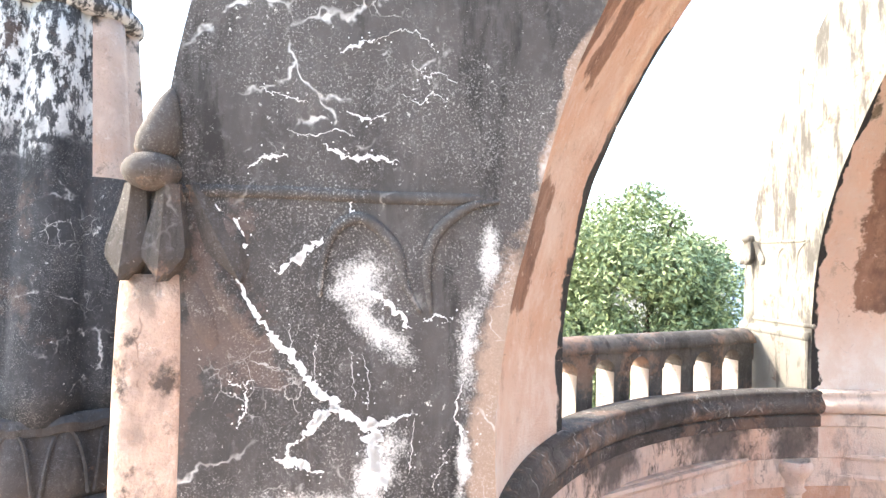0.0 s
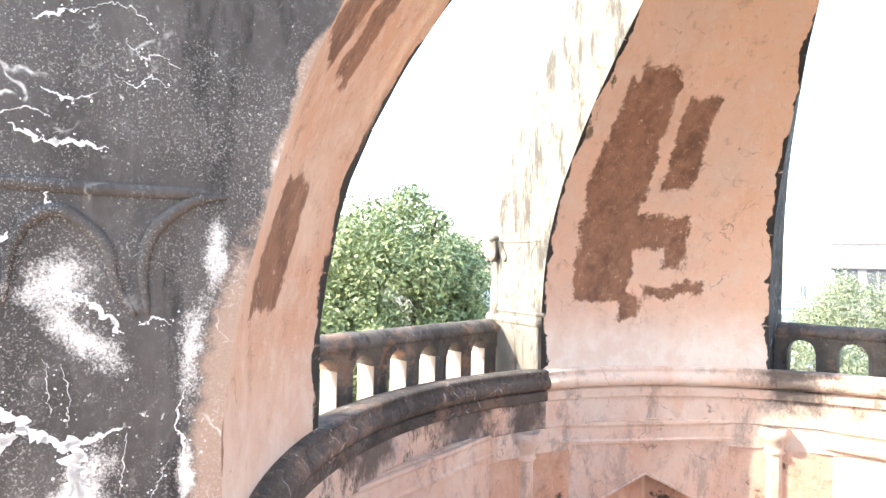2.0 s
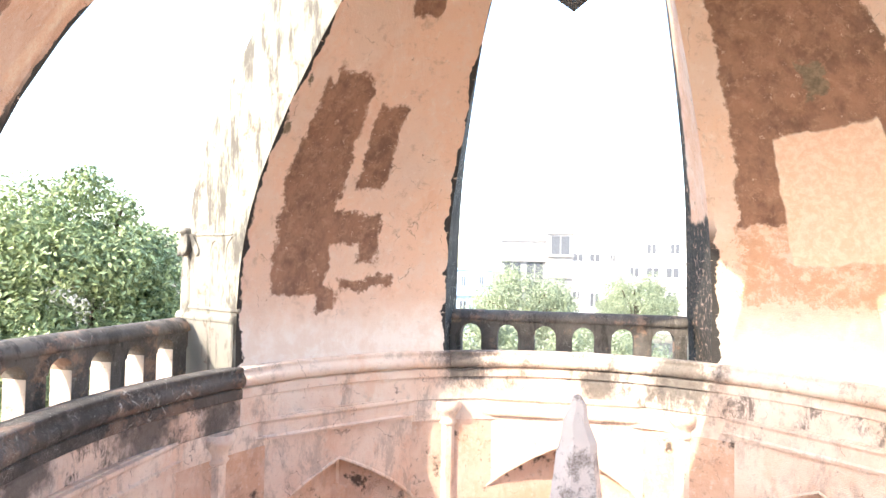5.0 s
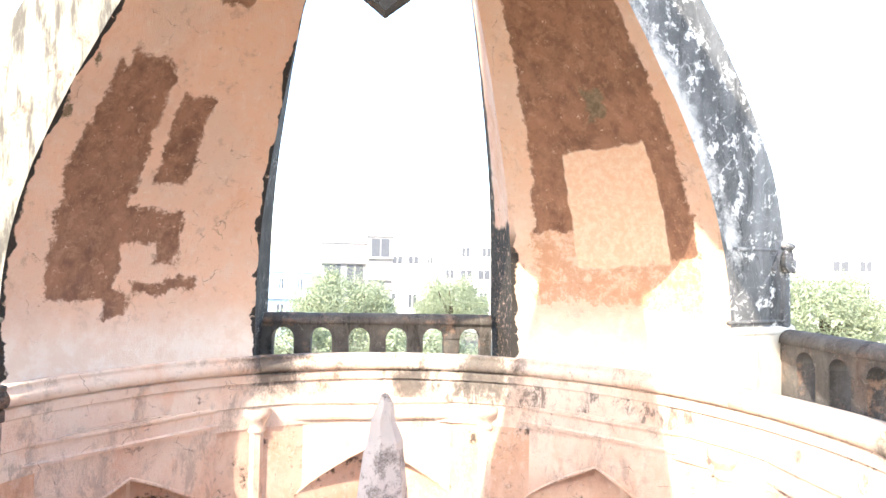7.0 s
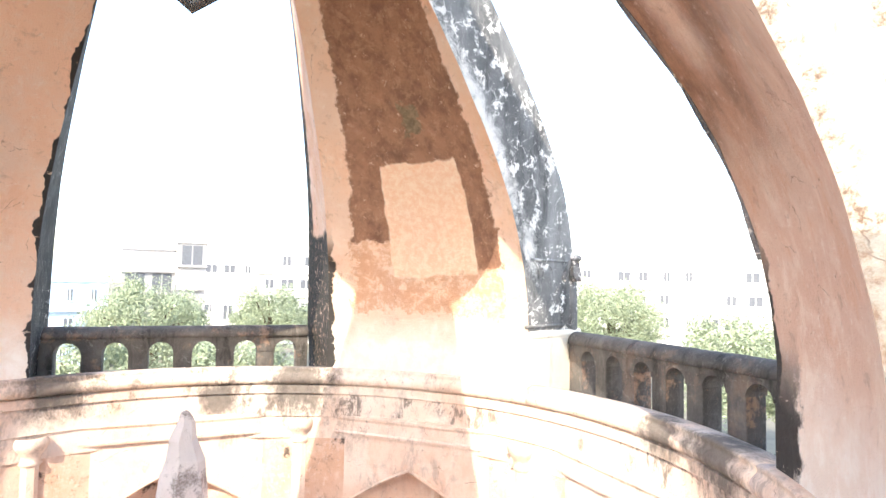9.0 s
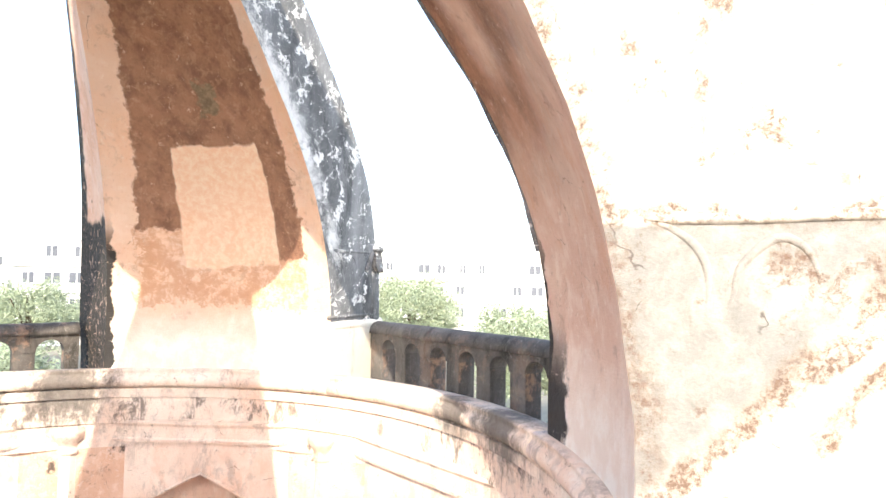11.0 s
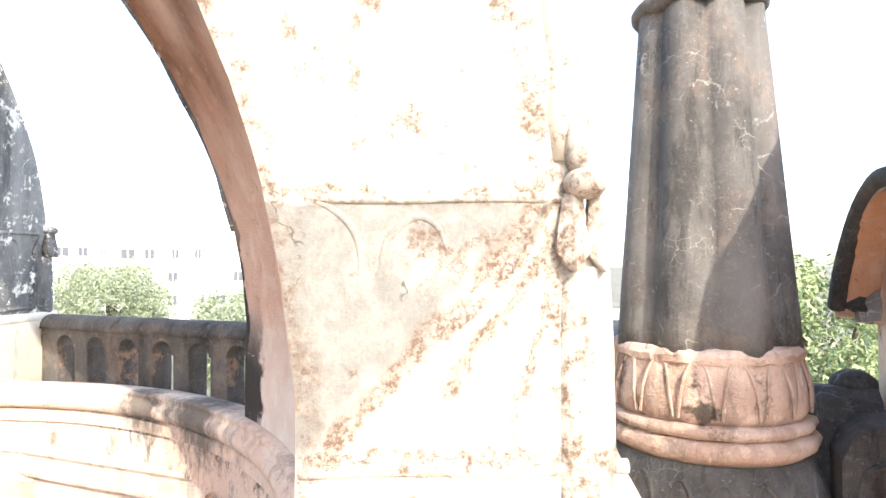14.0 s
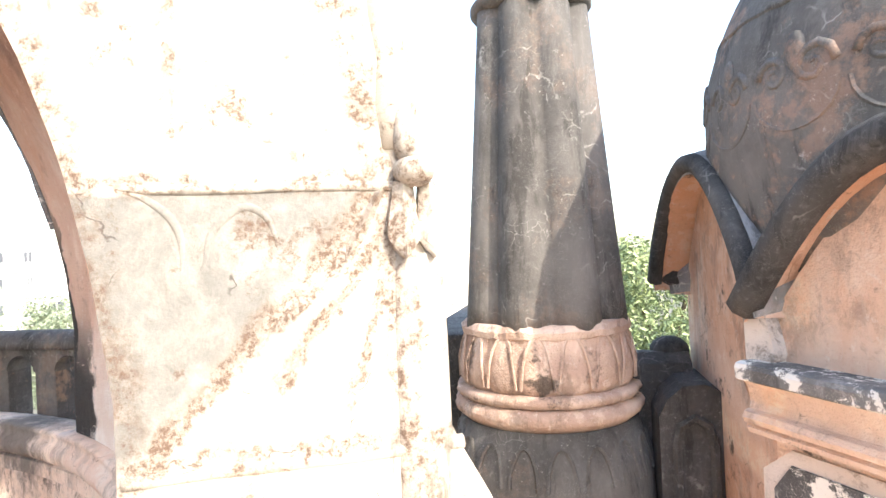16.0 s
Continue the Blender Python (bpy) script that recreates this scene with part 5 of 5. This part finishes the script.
part("crusted_lip", tube([on_dome(2 * math.pi * k / 96, 1.58 + 0.018 * noise.noise((k * 0.6, 0, 0)), 0.0) for k in range(97)], 0.014, 6, taper=lambda t: 1.0 + 0.35 * math.sin(61 * t) * math.sin(23 * t)), M_DOME, tur, "broken crusted plaster lip", True)

# ---- ground and distance ----
ground = part("ground", revolve([(0.0, -7.0), (60.0, -7.0), (900.0, -7.2)], 0, 360, 10), M_GROUND)
tagged(ground, "dry earth ground round the tombs", "ground", kind="structure")
terrace = part("terrace", revolve([(3.3, -0.75), (5.6, -0.75), (5.6, -7.0), (3.3, -7.0)], 0, 360, 45.0, True), M_PINK)
tagged(terrace, "weathered plaster terrace round the crown", "terrace", kind="structure")


def away(az, d, z=0.0):
    a = radians(az)
    return Vector((d * math.sin(a), -3.5 - d * math.cos(a), z))


def tree(az, d, top, radius, height, count, leaf, mat, label, seed, group="trees round the tombs", squash=0.9, clusters=110):
    rnd = random.Random(seed)
    base = away(az, d, -7.0)
    root = thing("tree", label, "tree", group, at=base)
    crown_z = top + 7.0 - height / 2
    tr = [(0, 0, -0.1), (0.1 * radius, 0.05 * radius, crown_z * 0.5), (0.05 * radius, 0.1 * radius, crown_z)]
    part("trunk", tube(smooth_line(tr, 5), radius * 0.09, 9, taper=lambda t: 1.2 - 0.7 * t), M_BARK, root, "", True)
    clumps = []
    for i in range(clusters):
        q, w = rnd.uniform(0, 2 * math.pi), rnd.uniform(-0.95, 0.95)
        k = rnd.uniform(0.35, 1.0) ** 0.6
        c = Vector((math.cos(q) * math.sqrt(1 - w * w) * radius * k, math.sin(q) * math.sqrt(1 - w * w) * radius * k, crown_z + w * height / 2 * k * squash))
        clumps.append((c, radius * rnd.uniform(0.17, 0.31)))
    for c, r in clumps[:8]:
        mid = Vector((c.x * 0.4, c.y * 0.4, crown_z * 0.72 + c.z * 0.2))
        part("limb", tube(smooth_line([(0.05 * radius, 0.05 * radius, crown_z * 0.55), mid, c], 4), radius * 0.045, 6, taper=lambda t: 1.1 - 0.8 * t), M_BARK, root)
    verts, faces = [], []
    for i in range(count):
        c, r = clumps[rnd.randrange(len(clumps))]
        v = Vector((rnd.gauss(0, 1), rnd.gauss(0, 1), rnd.gauss(0, 1))).normalized() * r * rnd.uniform(0.55, 1.12)
        p = c + v
        n = (v.normalized() * 0.6 + Vector((rnd.gauss(0, 1), rnd.gauss(0, 1), rnd.gauss(0, 1) + 0.6)) * 0.5).normalized()
        u = n.orthogonal().normalized()
        u = (Matrix.Rotation(rnd.uniform(0, 6.3), 3, n) @ u)
        w = n.cross(u)
        s = leaf * rnd.uniform(0.6, 1.3)
        b = len(verts)
        verts += [p - u * s, p + w * s * 0.42 + n * s * 0.12, p + u * s, p - w * s * 0.42 + n * s * 0.12]
        faces += [(b, b + 1, b + 2), (b, b + 2, b + 3)]
    me = bpy.data.meshes.new("crown")
    me.from_pydata([tuple(v) for v in verts], [], faces)
    me.materials.append(mat)
    cr = new("crown", me)
    cr.parent = root
    return root


tree(-136.2, 15.0, 3.15, 2.5, 8.6, 130000, 0.066, M_LEAF, "dense dark green broadleaf tree beside the tomb", 1, clusters=170)
tree(-176.0, 46.0, 1.0, 3.9, 6.5, 42000, 0.085, M_LEAF_HAZED, "spreading tree with haze put into its pale green leaves", 2)
tree(174.0, 50.0, 0.4, 3.2, 5.0, 32000, 0.085, M_LEAF_HAZED, "round green tree before the white houses", 3)
tree(177.5, 30.0, -1.6, 3.0, 4.0, 24000, 0.08, M_LEAF_HAZED, "bright green low tree below the balustrade", 4)
tree(-172.5, 30.0, -1.4, 2.4, 4.0, 20000, 0.08, M_LEAF_HAZED, "bright green low tree below the balustrade", 9)
tree(142.5, 42.0, 1.4, 3.6, 5.5, 38000, 0.085, M_LEAF_HAZED, "pale green spreading tree near the houses", 5)
tree(132.0, 30.0, -0.2, 2.9, 5.0, 34000, 0.08, M_LEAF_HAZED, "sunlit yellow-green tree in the street", 6)
tree(81.0, 17.0, 1.6, 2.6, 7.0, 26000, 0.08, M_LEAF, "leafy green tree behind the parapet", 7)
tree(75.0, 22.0, -0.6, 2.6, 6.0, 9000, 0.12, M_LEAF_HAZED, "bright green shrub-like tree behind the turret", 8)


def house(name, label, az, d, width, top, depth, mat, storeys, bays, seed, open_frame=False, yaw=0.0):
    """A far house facing the tomb: body, slabs, windows with sills, parapet."""
    rnd = random.Random(seed)
    base = away(az, d, -7.0)
    root = thing(name, label, "building", "houses beyond the wall", at=base)
    h = top + 7.0
    part("wall", box_bm(-width / 2, width / 2, 0, depth, 0, h), mat, root)
    part("roof", box_bm(-width / 2 - 0.15, width / 2 + 0.15, -0.15, depth + 0.15, h, h + 0.18), mat, root)
    sh = h / storeys
    for s in range(storeys):
        part("floor_slab", box_bm(-width / 2 - 0.1, width / 2 + 0.1, -0.35, 0.02, s * sh - 0.07, s * sh + 0.07), mat, root)
        for b in range(bays):
            if rnd.random() < 0.25:
                continue
            x = -width / 2 + width * (b + 0.5) / bays
            w = width / bays * (0.72 if open_frame else rnd.choice((0.18, 0.3, 0.42, 0.6)))
            x += 0 if open_frame else rnd.uniform(-0.12, 0.12) * width / bays
            z0, z1 = (s * sh + 0.15, (s + 1) * sh - 0.2) if open_frame else (s * sh + sh * 0.35, s * sh + sh * 0.75)
            win = part("window", box_bm(x - w / 2, x + w / 2, -0.03, 0.05, z0, z1), M_DARK, root)
            part("sill", box_bm(x - w / 2 - 0.1, x + w / 2 + 0.1, -0.14, 0.0, z0 - 0.1, z0 - 0.01), mat, win)
            part("frame", box_bm(x - 0.05, x + 0.05, -0.06, -0.02, z0, z1), mat, win)
    part("stair_head", box_bm(-width * 0.3, -width * 0.1, 1.0, 3.0, h + 0.18, h + 2.0), mat, root)
    root.rotation_euler = (0, 0, radians(az - 180.0 + yaw))
    return root


house("concrete_house", "unfinished grey concrete house with open upper floors", -175.8, 66, 4.8, 3.6, 5, M_WALL_GREY, 5, 2, 1, True)
house("concrete_house", "unfinished grey concrete house with open upper floors", -179.2, 64, 2.6, 4.3, 5, M_WALL_GREY, 5, 1, 2, True)
house("white_house", "white plastered apartment house with small windows", 178.5, 85, 9.0, 3.4, 9, M_WALL, 4, 4, 3)
house("white_house", "white plastered apartment house with balconies and a red awning", 169.0, 78, 17.0, 4.6, 9, M_WALL, 4, 7, 4)
house("low_house", "low white house with one dark window", 176.5, 56, 5.0, -0.6, 5, M_WALL, 2, 2, 5)
house("blue_house", "low blue-roofed house among trees", -170.0, 60, 6.0, 0.4, 5, M_WALL_BLUE, 3, 3, 6)
house("white_house", "long white apartment house with rows of windows", 136.0, 72, 20.0, 3.2, 9, M_WALL, 4, 9, 7)
house("white_house", "white apartment house with dark windows", 148.5, 88, 14.0, 3.8, 9, M_WALL, 4, 6, 8)
house("blue_house", "pale blue house behind the dense tree", -146.5, 48, 3.0, 0.2, 5, M_WALL_BLUE, 3, 3, 10)

# far white tomb with a dome and a balustrade
tomb = thing("domed_tomb", "distant white domed tomb with arcaded storeys", "tomb", at=away(101.0, 42, -7.0))
tomb.rotation_euler = (0, 0, radians(101.0 - 180.0))
part("lower_storey", box_bm(-3.0, 3.0, 0, 6, 0, 3.9, 0.05), M_CREAM_CLEAN, tomb)
part("upper_storey", box_bm(-2.2, 2.2, 0.8, 5.2, 3.9, 7.4, 0.05), M_CREAM_CLEAN, tomb)
for x in (-2.0, -0.7, 0.6, 1.9):
    part("arch_opening", prism([(x - 0.35, 1.2), (x - 0.35, 2.6), (x - 0.2, 2.95), (x, 3.1), (x + 0.2, 2.95), (x + 0.35, 2.6), (x + 0.35, 1.2)], lambda a, b, d: Vector((a, d, b)), (-0.02, 0.05)), M_DARK, tomb)
for i in range(14):
    part("baluster", box_bm(-2.9 + 0.43 * i, -2.7 + 0.43 * i, -0.1, 0.1, 3.9, 4.5), M_CREAM_CLEAN, tomb)
part("rail", box_bm(-3.05, 3.05, -0.14, 0.14, 4.5, 4.66), M_CREAM_CLEAN, tomb)
dm = part("dome", lathe([(7.4, 2.0), (8.2, 2.05), (9.0, 1.7), (9.7, 1.0), (10.2, 0.2), (10.8, 0.03)], 32), M_CREAM_CLEAN, tomb, "", True)
dm.location = (0, 3.0, 0)
